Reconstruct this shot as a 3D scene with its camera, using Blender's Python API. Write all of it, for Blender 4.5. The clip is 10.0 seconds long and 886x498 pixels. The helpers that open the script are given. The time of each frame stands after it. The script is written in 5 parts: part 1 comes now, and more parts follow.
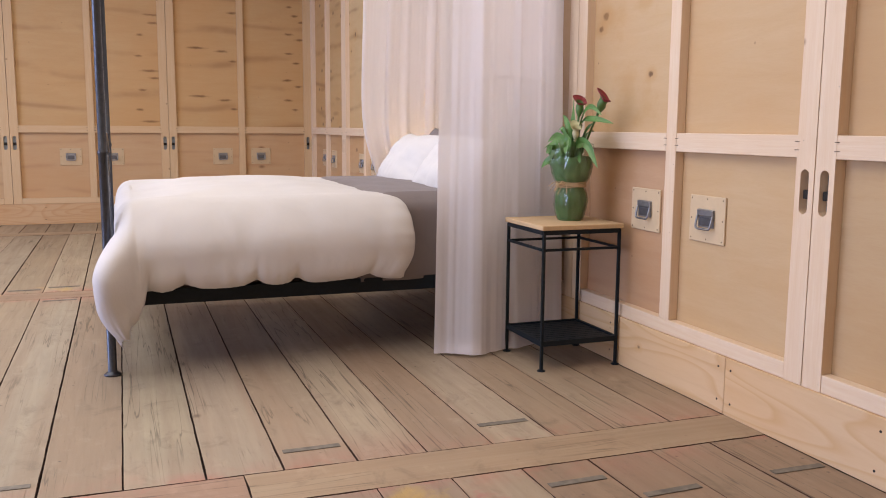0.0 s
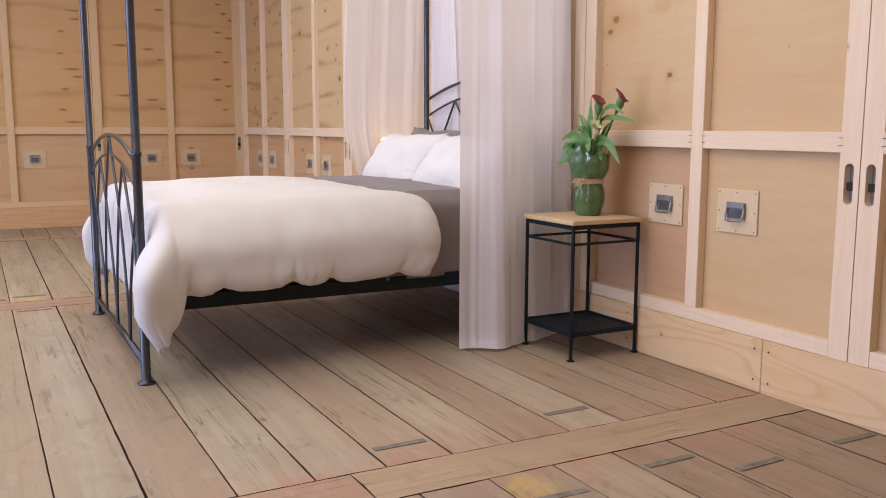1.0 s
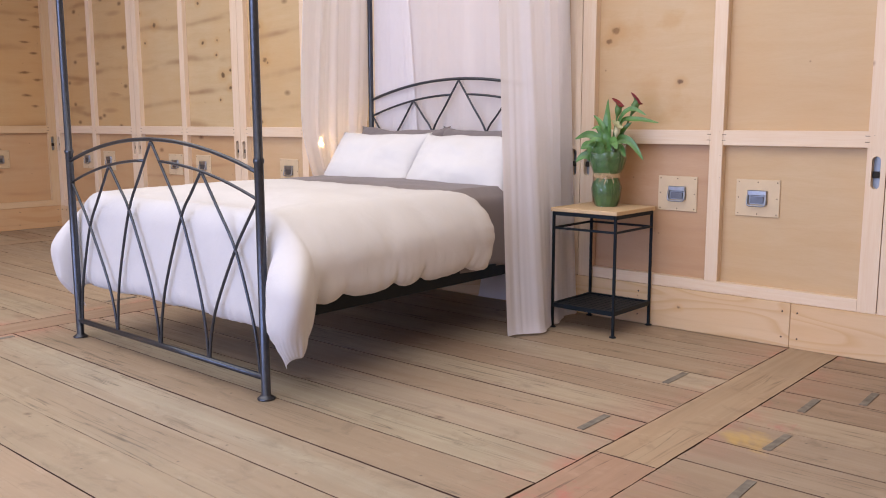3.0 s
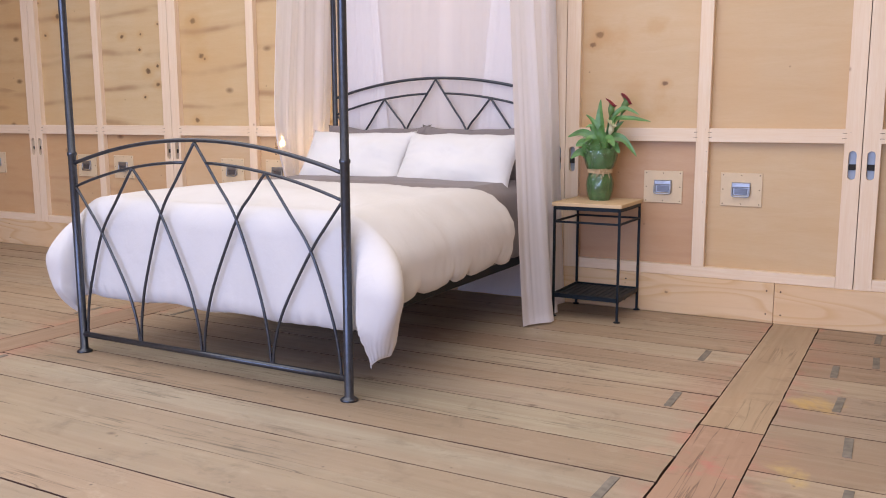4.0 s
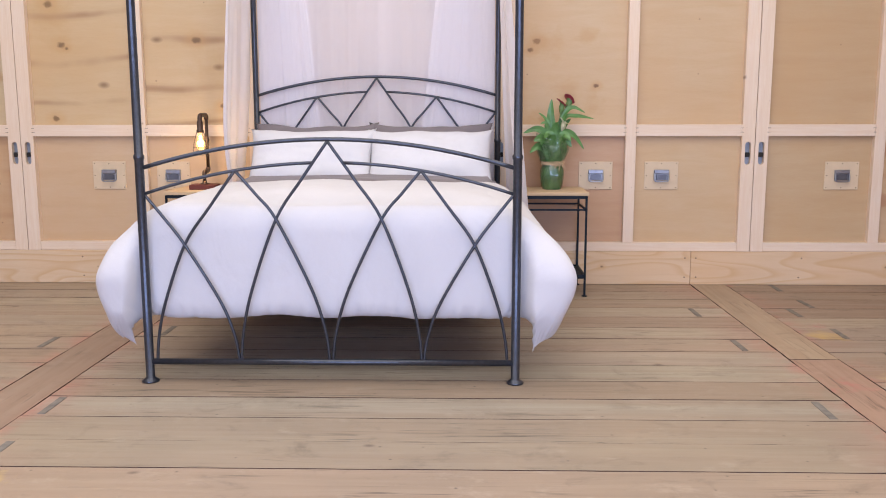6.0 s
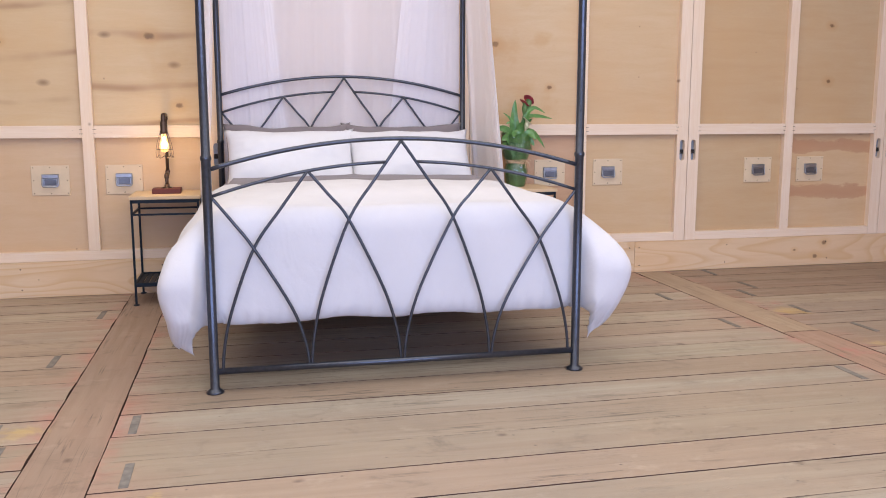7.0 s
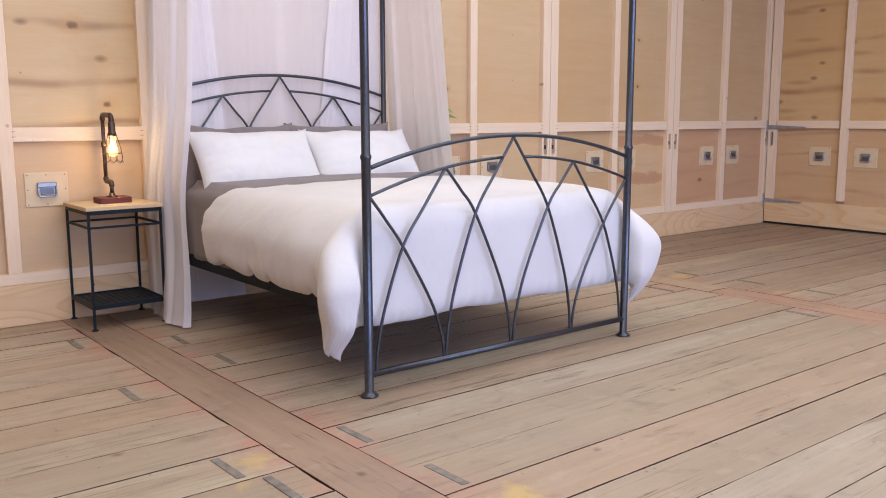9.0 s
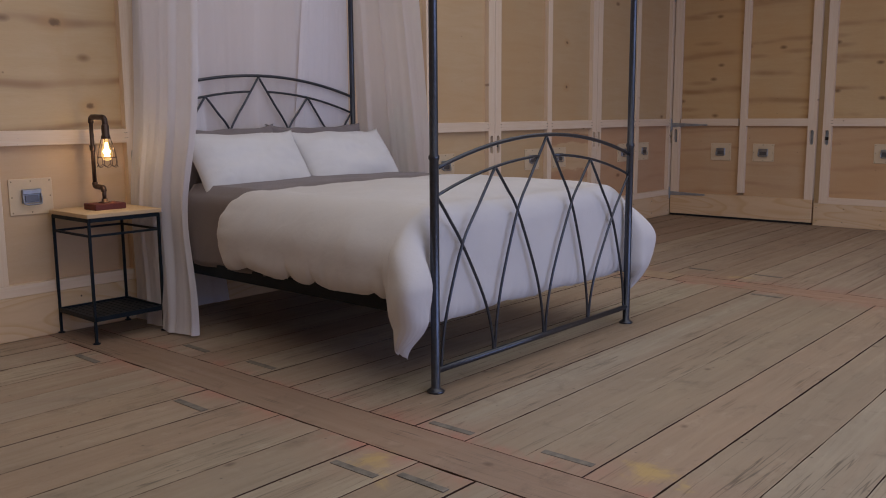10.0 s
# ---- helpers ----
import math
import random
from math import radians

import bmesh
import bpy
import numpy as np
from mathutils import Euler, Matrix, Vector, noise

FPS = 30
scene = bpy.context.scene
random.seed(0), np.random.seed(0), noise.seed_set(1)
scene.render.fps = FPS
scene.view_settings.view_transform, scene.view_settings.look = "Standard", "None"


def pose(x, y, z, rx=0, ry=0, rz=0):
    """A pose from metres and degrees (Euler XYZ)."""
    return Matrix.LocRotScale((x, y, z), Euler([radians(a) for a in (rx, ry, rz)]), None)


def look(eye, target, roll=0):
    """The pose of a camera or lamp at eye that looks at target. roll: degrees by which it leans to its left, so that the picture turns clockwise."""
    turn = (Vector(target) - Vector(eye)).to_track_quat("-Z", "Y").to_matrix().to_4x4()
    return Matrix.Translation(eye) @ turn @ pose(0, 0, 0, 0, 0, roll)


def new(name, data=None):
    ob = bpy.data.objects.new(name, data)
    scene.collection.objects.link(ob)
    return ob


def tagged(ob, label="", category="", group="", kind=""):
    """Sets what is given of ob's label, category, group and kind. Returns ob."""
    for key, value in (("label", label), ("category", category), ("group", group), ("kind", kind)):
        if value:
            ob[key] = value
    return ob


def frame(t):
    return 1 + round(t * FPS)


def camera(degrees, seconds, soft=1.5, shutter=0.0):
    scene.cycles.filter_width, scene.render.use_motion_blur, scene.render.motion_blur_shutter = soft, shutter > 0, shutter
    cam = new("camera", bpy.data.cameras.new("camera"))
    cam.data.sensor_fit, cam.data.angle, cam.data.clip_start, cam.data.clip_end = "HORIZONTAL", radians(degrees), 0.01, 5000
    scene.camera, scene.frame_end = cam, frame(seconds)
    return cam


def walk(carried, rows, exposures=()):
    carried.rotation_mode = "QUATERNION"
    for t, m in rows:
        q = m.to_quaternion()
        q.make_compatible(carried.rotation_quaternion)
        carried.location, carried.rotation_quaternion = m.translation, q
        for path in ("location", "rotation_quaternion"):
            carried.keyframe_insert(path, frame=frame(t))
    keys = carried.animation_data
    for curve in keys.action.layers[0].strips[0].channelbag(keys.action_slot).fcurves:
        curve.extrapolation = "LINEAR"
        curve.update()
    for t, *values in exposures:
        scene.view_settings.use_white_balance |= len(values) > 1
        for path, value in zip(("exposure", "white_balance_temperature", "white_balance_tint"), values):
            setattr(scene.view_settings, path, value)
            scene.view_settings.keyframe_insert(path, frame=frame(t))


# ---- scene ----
cam = camera(53.7, 10.0, soft=1.0)
ROWS = [
    (0, 0.015, -0.073, 1.086, -20.11, -7.95, 0.43),
    (0.5, -0.310, 0.025, 1.079, -24.02, -7.93, 0.29),
    (1, -0.650, 0.146, 1.082, -28.15, -7.95, 0.17),
    (1.5, -1.010, 0.304, 1.090, -32.62, -8.02, 0.07),
    (2, -1.388, 0.509, 1.101, -37.52, -8.13, -0.01),
    (2.5, -1.777, 0.771, 1.114, -42.87, -8.27, -0.07),
    (3, -2.164, 1.095, 1.126, -48.64, -8.43, -0.11),
    (3.5, -2.534, 1.481, 1.137, -54.79, -8.58, -0.13),
    (4, -2.875, 1.928, 1.145, -61.25, -8.71, -0.13),
    (4.5, -3.171, 2.427, 1.150, -67.95, -8.82, -0.13),
    (5, -3.410, 2.970, 1.153, -74.80, -8.88, -0.11),
    (5.5, -3.584, 3.544, 1.153, -81.74, -8.90, -0.08),
    (6, -3.686, 4.135, 1.150, -88.71, -8.89, -0.06),
    (6.5, -3.714, 4.732, 1.146, -95.66, -8.85, -0.03),
    (7, -3.669, 5.321, 1.141, -102.56, -8.79, -0.02),
    (7.5, -3.557, 5.891, 1.135, -109.37, -8.73, -0.01),
    (8, -3.387, 6.431, 1.130, -116.05, -8.68, -0.02),
    (8.5, -3.170, 6.933, 1.127, -122.52, -8.66, -0.06),
    (9, -2.919, 7.386, 1.126, -128.67, -8.67, -0.13),
    (9.5, -2.650, 7.779, 1.129, -134.27, -8.71, -0.24),
    (10, -2.375, 8.094, 1.137, -139.00, -8.77, -0.39),
]
EXPOSURES = [(0.0, 0.0, 6570, 10.5), (3.5, 0.0, 6460, 10.3), (5.5, 0.0, 6350, 10), (7.0, 0.0, 6220, 10), (9.2, 0.0, 6220, 10), (9.35, -0.12, 6220, 10), (9.5, -0.4, 6220, 10), (9.75, -0.8, 6220, 10), (10.0, -1.3, 6220, 10)]
walk(cam, [(t, pose(x, y, z, 0, 0, yaw) @ pose(0, 0, 0, 90 + pitch) @ pose(0, 0, 0, 0, 0, roll)) for t, x, y, z, yaw, pitch, roll in ROWS],
     exposures=EXPOSURES)

# ---------------------------------------------------------------- light
world = bpy.data.worlds.new("sky")
scene.world = world
world.use_nodes = True
wn = world.node_tree.nodes
sky = wn.new("ShaderNodeTexSky")
sky.sky_type = "NISHITA"
sky.sun_disc = False
sky.sun_elevation = radians(35)
sky.sun_rotation = radians(60)
wn["Background"].inputs["Strength"].default_value = 0.1
world.node_tree.links.new(sky.outputs["Color"], wn["Background"].inputs["Color"])


def area_light(name, m, sx, sy, watts, colour):
    data = bpy.data.lights.new(name, "AREA")
    data.shape, data.size, data.size_y, data.energy, data.color = "RECTANGLE", sx, sy, watts, colour
    ob = new(name, data)
    ob.matrix_world = m
    return ob


# room extents
X_E, X_W, Y_S, Y_N, Z_C = 2.15, -5.935, -1.0, 10.35, 3.3
PLY = 0.042          # depth of the plywood behind the stud faces
MOD = 1.627           # width of one wall panel

# daylight through the wide west window, and an added overhead fill with no visible source
area_light("west_daylight", look((X_W - 0.05, 4.3, 1.55), (0, 4.3, 1.4)), 6.4, 2.2, 345, (0.48, 0.58, 1.0))
area_light("roof_daylight", look((-1.3, 4.65, Z_C + 0.06), (-1.3, 4.651, 0)), 5.0, 7.1, 288, (1.0, 0.902, 0.818))


# ---------------------------------------------------------------- mesh helpers
def mesh_of(bm, name, smooth=False):
    me = bpy.data.meshes.new(name)
    bm.normal_update()
    bm.to_mesh(me)
    bm.free()
    if smooth:
        me.polygons.foreach_set("use_smooth", [True] * len(me.polygons))
    return me


def part(name, bm, material, parent=None, label="", smooth=False, at=None):
    me = bm if isinstance(bm, bpy.types.Mesh) else mesh_of(bm, name, smooth)
    if not me.materials:
        me.materials.append(material)
    ob = new(name, me)
    if at is not None:
        ob.matrix_basis = at if isinstance(at, Matrix) else Matrix.Translation(at)
    if parent is not None:
        ob.parent = parent
    if label:
        ob["label"] = label
    return ob


def group_at(name, x, y, z, label, category, group="", kind="", rz=0):
    ob = new(name)
    ob.empty_display_size = 0.1
    ob.matrix_basis = pose(x, y, z, 0, 0, rz)
    return tagged(ob, label, category, group, kind)


def box(bm, x0, x1, y0, y1, z0, z1, bevel=0.0):
    r = bmesh.ops.create_cube(bm, size=1.0, matrix=Matrix.Translation(((x0 + x1) / 2, (y0 + y1) / 2, (z0 + z1) / 2)) @ Matrix.Diagonal((x1 - x0, y1 - y0, z1 - z0, 1)))
    if bevel:
        es = list({e for v in r["verts"] for e in v.link_edges})
        bmesh.ops.bevel(bm, geom=es, offset=bevel, segments=1, affect="EDGES")
    return bm


def boxed(x0, x1, y0, y1, z0, z1, bevel=0.0):
    return box(bmesh.new(), x0, x1, y0, y1, z0, z1, bevel)


def tube(bm, pts, r, sides=10, cap=True):
    """A round bar along a list of points."""
    pts = [Vector(p) for p in pts]
    rings, prev = [], None
    for i, p in enumerate(pts):
        d = (pts[min(i + 1, len(pts) - 1)] - pts[max(i - 1, 0)]).normalized()
        if prev is None:
            side = d.orthogonal().normalized()
        else:
            side = (prev - d * prev.dot(d)).normalized()
        prev = side
        up = d.cross(side)
        rr = r[i] if isinstance(r, (list, tuple)) else r
        rings.append([bm.verts.new(p + (side * math.cos(a) + up * math.sin(a)) * rr) for a in (2 * math.pi * k / sides for k in range(sides))])
    for a, b in zip(rings, rings[1:]):
        for k in range(sides):
            bm.faces.new((a[k], a[(k + 1) % sides], b[(k + 1) % sides], b[k]))
    if cap:
        bm.faces.new(rings[0][::-1])
        bm.faces.new(rings[-1])
    return bm


def lathe(bm, profile, sides=24, centre=(0, 0, 0)):
    """A turned form from (radius, height) pairs."""
    cx, cy, cz = centre
    rings = [[bm.verts.new((cx + r * math.cos(2 * math.pi * k / sides), cy + r * math.sin(2 * math.pi * k / sides), cz + z)) for k in range(sides)] for r, z in profile]
    for a, b in zip(rings, rings[1:]):
        for k in range(sides):
            bm.faces.new((a[k], a[(k + 1) % sides], b[(k + 1) % sides], b[k]))
    bm.faces.new(rings[0][::-1])
    bm.faces.new(rings[-1])
    return bm


def spline(pts, n=6):
    """Catmull-Rom points through pts."""
    pts = [Vector(p) for p in pts]
    out = []
    for i in range(len(pts) - 1):
        p0, p1, p2, p3 = pts[max(i - 1, 0)], pts[i], pts[i + 1], pts[min(i + 2, len(pts) - 1)]
        for k in range(n):
            t = k / n
            out.append(0.5 * ((2 * p1) + (p2 - p0) * t + (2 * p0 - 5 * p1 + 4 * p2 - p3) * t * t + (3 * p1 - p0 - 3 * p2 + p3) * t ** 3))
    out.append(pts[-1])
    return out


def sheet(fn, nu, nv, name, smooth=True):
    """A grid surface from fn(u, v), with u and v in 0..1."""
    vs = [fn(i / nu, j / nv) for j in range(nv + 1) for i in range(nu + 1)]
    fs = [(j * (nu + 1) + i, j * (nu + 1) + i + 1, (j + 1) * (nu + 1) + i + 1, (j + 1) * (nu + 1) + i) for j in range(nv) for i in range(nu)]
    me = bpy.data.meshes.new(name)
    me.from_pydata([tuple(v) for v in vs], [], fs)
    me.polygons.foreach_set("use_smooth", [smooth] * len(me.polygons))
    return me


def smoothstep(a, b, x):
    t = min(max((x - a) / (b - a), 0.0), 1.0)
    return t * t * (3 - 2 * t)


# ---------------------------------------------------------------- materials
class Nodes:
    def __init__(self, name):
        self.m = bpy.data.materials.new(name)
        self.m.use_nodes = True
        self.t = self.m.node_tree
        self.bsdf = self.t.nodes["Principled BSDF"]

    def add(self, kind, **props):
        n = self.t.nodes.new(kind)
        for k, v in props.items():
            if k == "blend_type":
                n.blend_type = v
            elif k == "data_type":
                n.data_type = v
            elif k == "operation":
                n.operation = v
            elif k == "feature":
                n.feature = v
        return n

    def link(self, a, b):
        self.t.links.new(a, b)

    def coords(self, scale=(1, 1, 1), jitter=True, world=False, rot=(0, 0, 0)):
        tc = self.add("ShaderNodeTexCoord")
        mp = self.add("ShaderNodeMapping")
        mp.inputs["Scale"].default_value = scale
        mp.inputs["Rotation"].default_value = rot
        src = tc.outputs["Object"]
        if world:
            src = self.add("ShaderNodeNewGeometry").outputs["Position"]
        if jitter:
            oi = self.add("ShaderNodeObjectInfo")
            mul = self.add("ShaderNodeMath", operation="MULTIPLY")
            mul.inputs[1].default_value = 57.0
            self.link(oi.outputs["Random"], mul.inputs[0])
            ad = self.add("ShaderNodeVectorMath", operation="ADD")
            self.link(src, ad.inputs[0])
            self.link(mul.outputs[0], ad.inputs[1])
            src = ad.outputs[0]
        self.link(src, mp.inputs["Vector"])
        return mp.outputs["Vector"]

    def noise(self, vec, scale, detail=4.0, rough=0.55, distort=0.0):
        n = self.add("ShaderNodeTexNoise")
        n.inputs["Scale"].default_value = scale
        n.inputs["Detail"].default_value = detail
        n.inputs["Roughness"].default_value = rough
        n.inputs["Distortion"].default_value = distort
        self.link(vec, n.inputs["Vector"])
        return n.outputs["Fac"]

    def ramp(self, fac, stops):
        r = self.add("ShaderNodeValToRGB")
        els = r.color_ramp.elements
        while len(els) < len(stops):
            els.new(0.5)
        for e, (p, c) in zip(els, stops):
            e.position = p
            e.color = (c, c, c, 1) if isinstance(c, (int, float)) else (*c, 1)
        self.link(fac, r.inputs["Fac"])
        return r.outputs["Color"]

    def mix(self, fac, a, b, blend="MIX"):
        n = self.add("ShaderNodeMix", data_type="RGBA", blend_type=blend)
        for sock, v in ((n.inputs[0], fac), (n.inputs[6], a), (n.inputs[7], b)):
            if isinstance(v, (int, float)):
                sock.default_value = v
            elif isinstance(v, tuple):
                sock.default_value = (*v, 1)
            else:
                self.link(v, sock)
        return n.outputs[2]

    def maths(self, op, a, b=None, c=None):
        n = self.add("ShaderNodeMath", operation=op)
        for i, v in enumerate((a, b, c)):
            if v is None:
                continue
            if isinstance(v, (int, float)):
                n.inputs[i].default_value = v
            else:
                self.link(v, n.inputs[i])
        return n.outputs[0]

    def finish(self, colour, rough=0.6, metal=0.0, bump=None, depth=0.002, spec=0.5):
        b = self.bsdf
        if isinstance(colour, tuple):
            b.inputs["Base Color"].default_value = (*colour, 1)
        else:
            self.link(colour, b.inputs["Base Color"])
        if isinstance(rough, (int, float)):
            b.inputs["Roughness"].default_value = rough
        else:
            self.link(rough, b.inputs["Roughness"])
        b.inputs["Metallic"].default_value = metal
        b.inputs["Specular IOR Level"].default_value = spec
        if bump is not None:
            n = self.add("ShaderNodeBump")
            n.inputs["Distance"].default_value = depth
            n.inputs["Strength"].default_value = 1.0
            self.link(bump, n.inputs["Height"])
            self.link(n.outputs["Normal"], b.inputs["Normal"])
        return self.m


def knots(n, vec_scale, cell, keep, size, flat=False, jitter=True):
    """A mask of sparse knots: 1 in the knot, falling off round it. flat: on a floor, else on a wall."""
    turn = (0, 0, 0) if flat else (math.pi / 2, 0, 0)
    v = n.add("ShaderNodeTexVoronoi", feature="F1")
    v.voronoi_dimensions = "2D"
    v.inputs["Scale"].default_value = cell
    n.link(n.coords(vec_scale, jitter, False, turn), v.inputs["Vector"])
    sep = n.add("ShaderNodeSeparateColor")
    n.link(v.outputs["Color"], sep.inputs[0])
    on = n.maths("LESS_THAN", sep.outputs[0], keep)
    d = n.maths("ADD", v.outputs["Distance"], n.maths("MULTIPLY", n.noise(n.coords(vec_scale, jitter), 9.0, 3), 0.05))
    core = n.ramp(d, [(0.0, 1.0), (size, 0.75), (size * 2.2, 0.0)])
    return n.maths("MULTIPLY", on, core)


def plywood(name, base, dark, streak, knot_keep, axis, wave=0.75, tails=0.7, marks=(), bands=(), rings=0.0, dashes=()):
    """Rotary-cut softwood veneer. axis: scale of the grain space, long along the grain."""
    n = Nodes(name)
    grain = n.noise(n.coords(axis), 3.0, 6, 0.6, 0.6)
    fine = n.noise(n.coords(tuple(a * 6 for a in axis)), 6.0, 3, 0.6)
    cloud = n.noise(n.coords((1, 1, 1)), 1.3, 3)
    wav = n.add("ShaderNodeTexWave")
    wav.wave_type, wav.bands_direction = "BANDS", "Z"
    wav.inputs["Scale"].default_value = wave
    wav.inputs["Distortion"].default_value = 5.0
    wav.inputs["Detail"].default_value = 3.0
    wav.inputs["Detail Scale"].default_value = 1.2
    n.link(n.coords((0.6, 0.6, 1.7)), wav.inputs["Vector"])
    line = n.ramp(wav.outputs["Fac"], [(0.0, 1.0), (0.02, 0.75), (0.07, 0.25), (0.22, 0.0)])
    blot = n.maths("MULTIPLY", line, n.ramp(n.noise(n.coords((1, 1, 1.5)), 1.7, 3), [(0.36, 0.0), (0.6, 1.0)]))
    col = n.mix(n.ramp(grain, [(0.3, 0.0), (0.75, 1.0)]), base, tuple(b * k for b, k in zip(base, (0.93, 0.88, 0.82))))
    col = n.mix(n.maths("MULTIPLY", n.ramp(fine, [(0.45, 0.0), (0.8, 1.0)]), 0.10), col, dark)
    col = n.mix(n.maths("MULTIPLY", n.ramp(cloud, [(0.38, 0.0), (0.68, 1.0)]), 0.5), col, tuple(b * k for b, k in zip(base, (0.98, 0.80, 0.60))))
    col = n.mix(n.maths("MULTIPLY", blot, streak), col, dark)
    tail = knots(n, (0.5, 0.5, 3.0), 2.6, knot_keep * 0.8, 0.12)
    col = n.mix(n.maths("MULTIPLY", tail, tails), col, dark)
    k = knots(n, (0.7, 0.7, 1.3), 3.6, knot_keep, 0.065)
    col = n.mix(n.maths("MULTIPLY", k, 0.9), col, tuple(d * 0.45 for d in dark))
    speck = knots(n, (1, 1, 1), 6.0, 0.07, 0.03)
    col = n.mix(n.maths("MULTIPLY", speck, 0.8), col, tuple(d * 0.4 for d in dark))
    if rings:
        # nested arches of flat-sawn grain
        flow = n.noise(n.coords((0.55, 0.55, 3.4)), 1.1, 1.5, 0.4, 0.3)
        saw = n.maths("FRACT", n.maths("MULTIPLY", flow, 17.0))
        col = n.mix(n.maths("MULTIPLY", n.ramp(saw, [(0.0, 0.0), (0.55, 0.15), (0.88, 1.0), (1.0, 0.0)]), rings), col, tuple(b * f for b, f in zip(base, (0.80, 0.62, 0.42))))
    if bands:
        # broad stained streaks across a panel
        lvl = n.add("ShaderNodeSeparateXYZ")
        n.link(n.add("ShaderNodeNewGeometry").outputs["Position"], lvl.inputs[0])
        sway = n.maths("MULTIPLY", n.maths("SUBTRACT", n.noise(n.coords((1, 1, 2.5), False, True), 4.0, 4, 0.6), 0.5), 0.13)
        for bz, half in bands:
            d = n.maths("ABSOLUTE", n.maths("ADD", n.maths("SUBTRACT", lvl.outputs[2], bz), sway))
            col = n.mix(n.ramp(d, [(0.0, 0.7), (half * 0.8, 0.6), (half, 0.0)]), col, (0.42, 0.21, 0.11))
    if marks:
        # single knots of the east wall, at their place along it and their height
        sep = n.add("ShaderNodeSeparateXYZ")
        n.link(n.add("ShaderNodeNewGeometry").outputs["Position"], sep.inputs[0])
        wob = n.maths("MULTIPLY", n.maths("SUBTRACT", n.noise(n.coords((1, 1, 1), False, True), 26.0, 3), 0.5), 0.028)
        for my, mz, r in (m for m in marks if len(m) == 3):
            dy = n.maths("MULTIPLY", n.maths("SUBTRACT", sep.outputs[1], my), 0.75)
            dz = n.maths("SUBTRACT", sep.outputs[2], mz)
            d = n.maths("ADD", n.maths("SQRT", n.maths("ADD", n.maths("MULTIPLY", dy, dy), n.maths("MULTIPLY", dz, dz))), wob)
            col = n.mix(n.ramp(d, [(0.0, 0.5), (r * 1.6, 0.42), (r * 4.0, 0.0)]), col, tuple(b * f for b, f in zip(base, (0.86, 0.66, 0.42))))
            col = n.mix(n.ramp(d, [(0.0, 0.95), (r * 0.7, 0.85), (r * 1.25, 0.0)]), col, tuple(f * 0.4 for f in dark))
        soft = n.maths("MULTIPLY", n.maths("SUBTRACT", n.noise(n.coords((1, 1, 1.4), False, True), 9.0, 4, 0.6), 0.5), 0.34)
        for my, mz, r, deep in (m for m in marks if len(m) == 4):
            dy = n.maths("SUBTRACT", sep.outputs[1], my)
            dz = n.maths("SUBTRACT", sep.outputs[2], mz)
            d = n.maths("ADD", n.maths("SQRT", n.maths("ADD", n.maths("MULTIPLY", dy, dy), n.maths("MULTIPLY", dz, dz))), soft)
            col = n.mix(n.ramp(d, [(0.0, deep * 0.6), (r * 0.5, deep * 0.4), (r * 1.4, 0.0)]), col, tuple(b * f for b, f in zip(base, (0.82, 0.62, 0.36))))
    if dashes:
        # knots of the north wall with their tails: place along it, height and length
        sep = n.add("ShaderNodeSeparateXYZ")
        n.link(n.add("ShaderNodeNewGeometry").outputs["Position"], sep.inputs[0])
        wob = n.maths("MULTIPLY", n.maths("SUBTRACT", n.noise(n.coords((1, 1, 2.5), False, True), 22.0, 4), 0.5), 0.020)
        for mx, mz, long in dashes:
            dx = n.maths("MULTIPLY", n.maths("SUBTRACT", sep.outputs[0], mx), 0.36 / long)
            dz = n.maths("SUBTRACT", sep.outputs[2], mz)
            d = n.maths("ADD", n.maths("SQRT", n.maths("ADD", n.maths("MULTIPLY", dx, dx), n.maths("MULTIPLY", dz, dz))), wob)
            col = n.mix(n.ramp(d, [(0.0, 0.9), (0.007, 0.7), (0.017, 0.0)]), col, tuple(f * 0.6 for f in dark))
    oi = n.add("ShaderNodeObjectInfo")
    col = n.mix(n.maths("MULTIPLY", oi.outputs["Random"], 0.2), col, tuple(b * k2 for b, k2 in zip(base, (0.98, 0.78, 0.58))))
    return n.finish(col, 0.55, 0, grain, 0.0012, 0.35)


def lumber(name, base, dark, axis, keep=0.25, cell=2.6):
    """Sawn softwood with straight grain, knots and nail marks."""
    n = Nodes(name)
    grain = n.noise(n.coords(axis), 5.0, 6, 0.65, 0.8)
    cloud = n.noise(n.coords((1, 1, 1)), 2.0, 3)
    col = n.mix(n.ramp(grain, [(0.35, 0.0), (0.72, 1.0)]), base, tuple(b * k for b, k in zip(base, (0.94, 0.88, 0.80))))
    col = n.mix(n.maths("MULTIPLY", n.ramp(cloud, [(0.4, 0.0), (0.7, 1.0)]), 0.25), col, tuple(b * k for b, k in zip(base, (0.95, 0.82, 0.66))))
    k = knots(n, (1, 1, 1), cell, keep, 0.026)
    col = n.mix(n.maths("MULTIPLY", k, 0.9), col, dark)
    nails = knots(n, (1, 1, 1), 9.0, 0.14, 0.022)
    col = n.mix(nails, col, (0.10, 0.06, 0.04))
    return n.finish(col, 0.6, 0, grain, 0.001, 0.3)


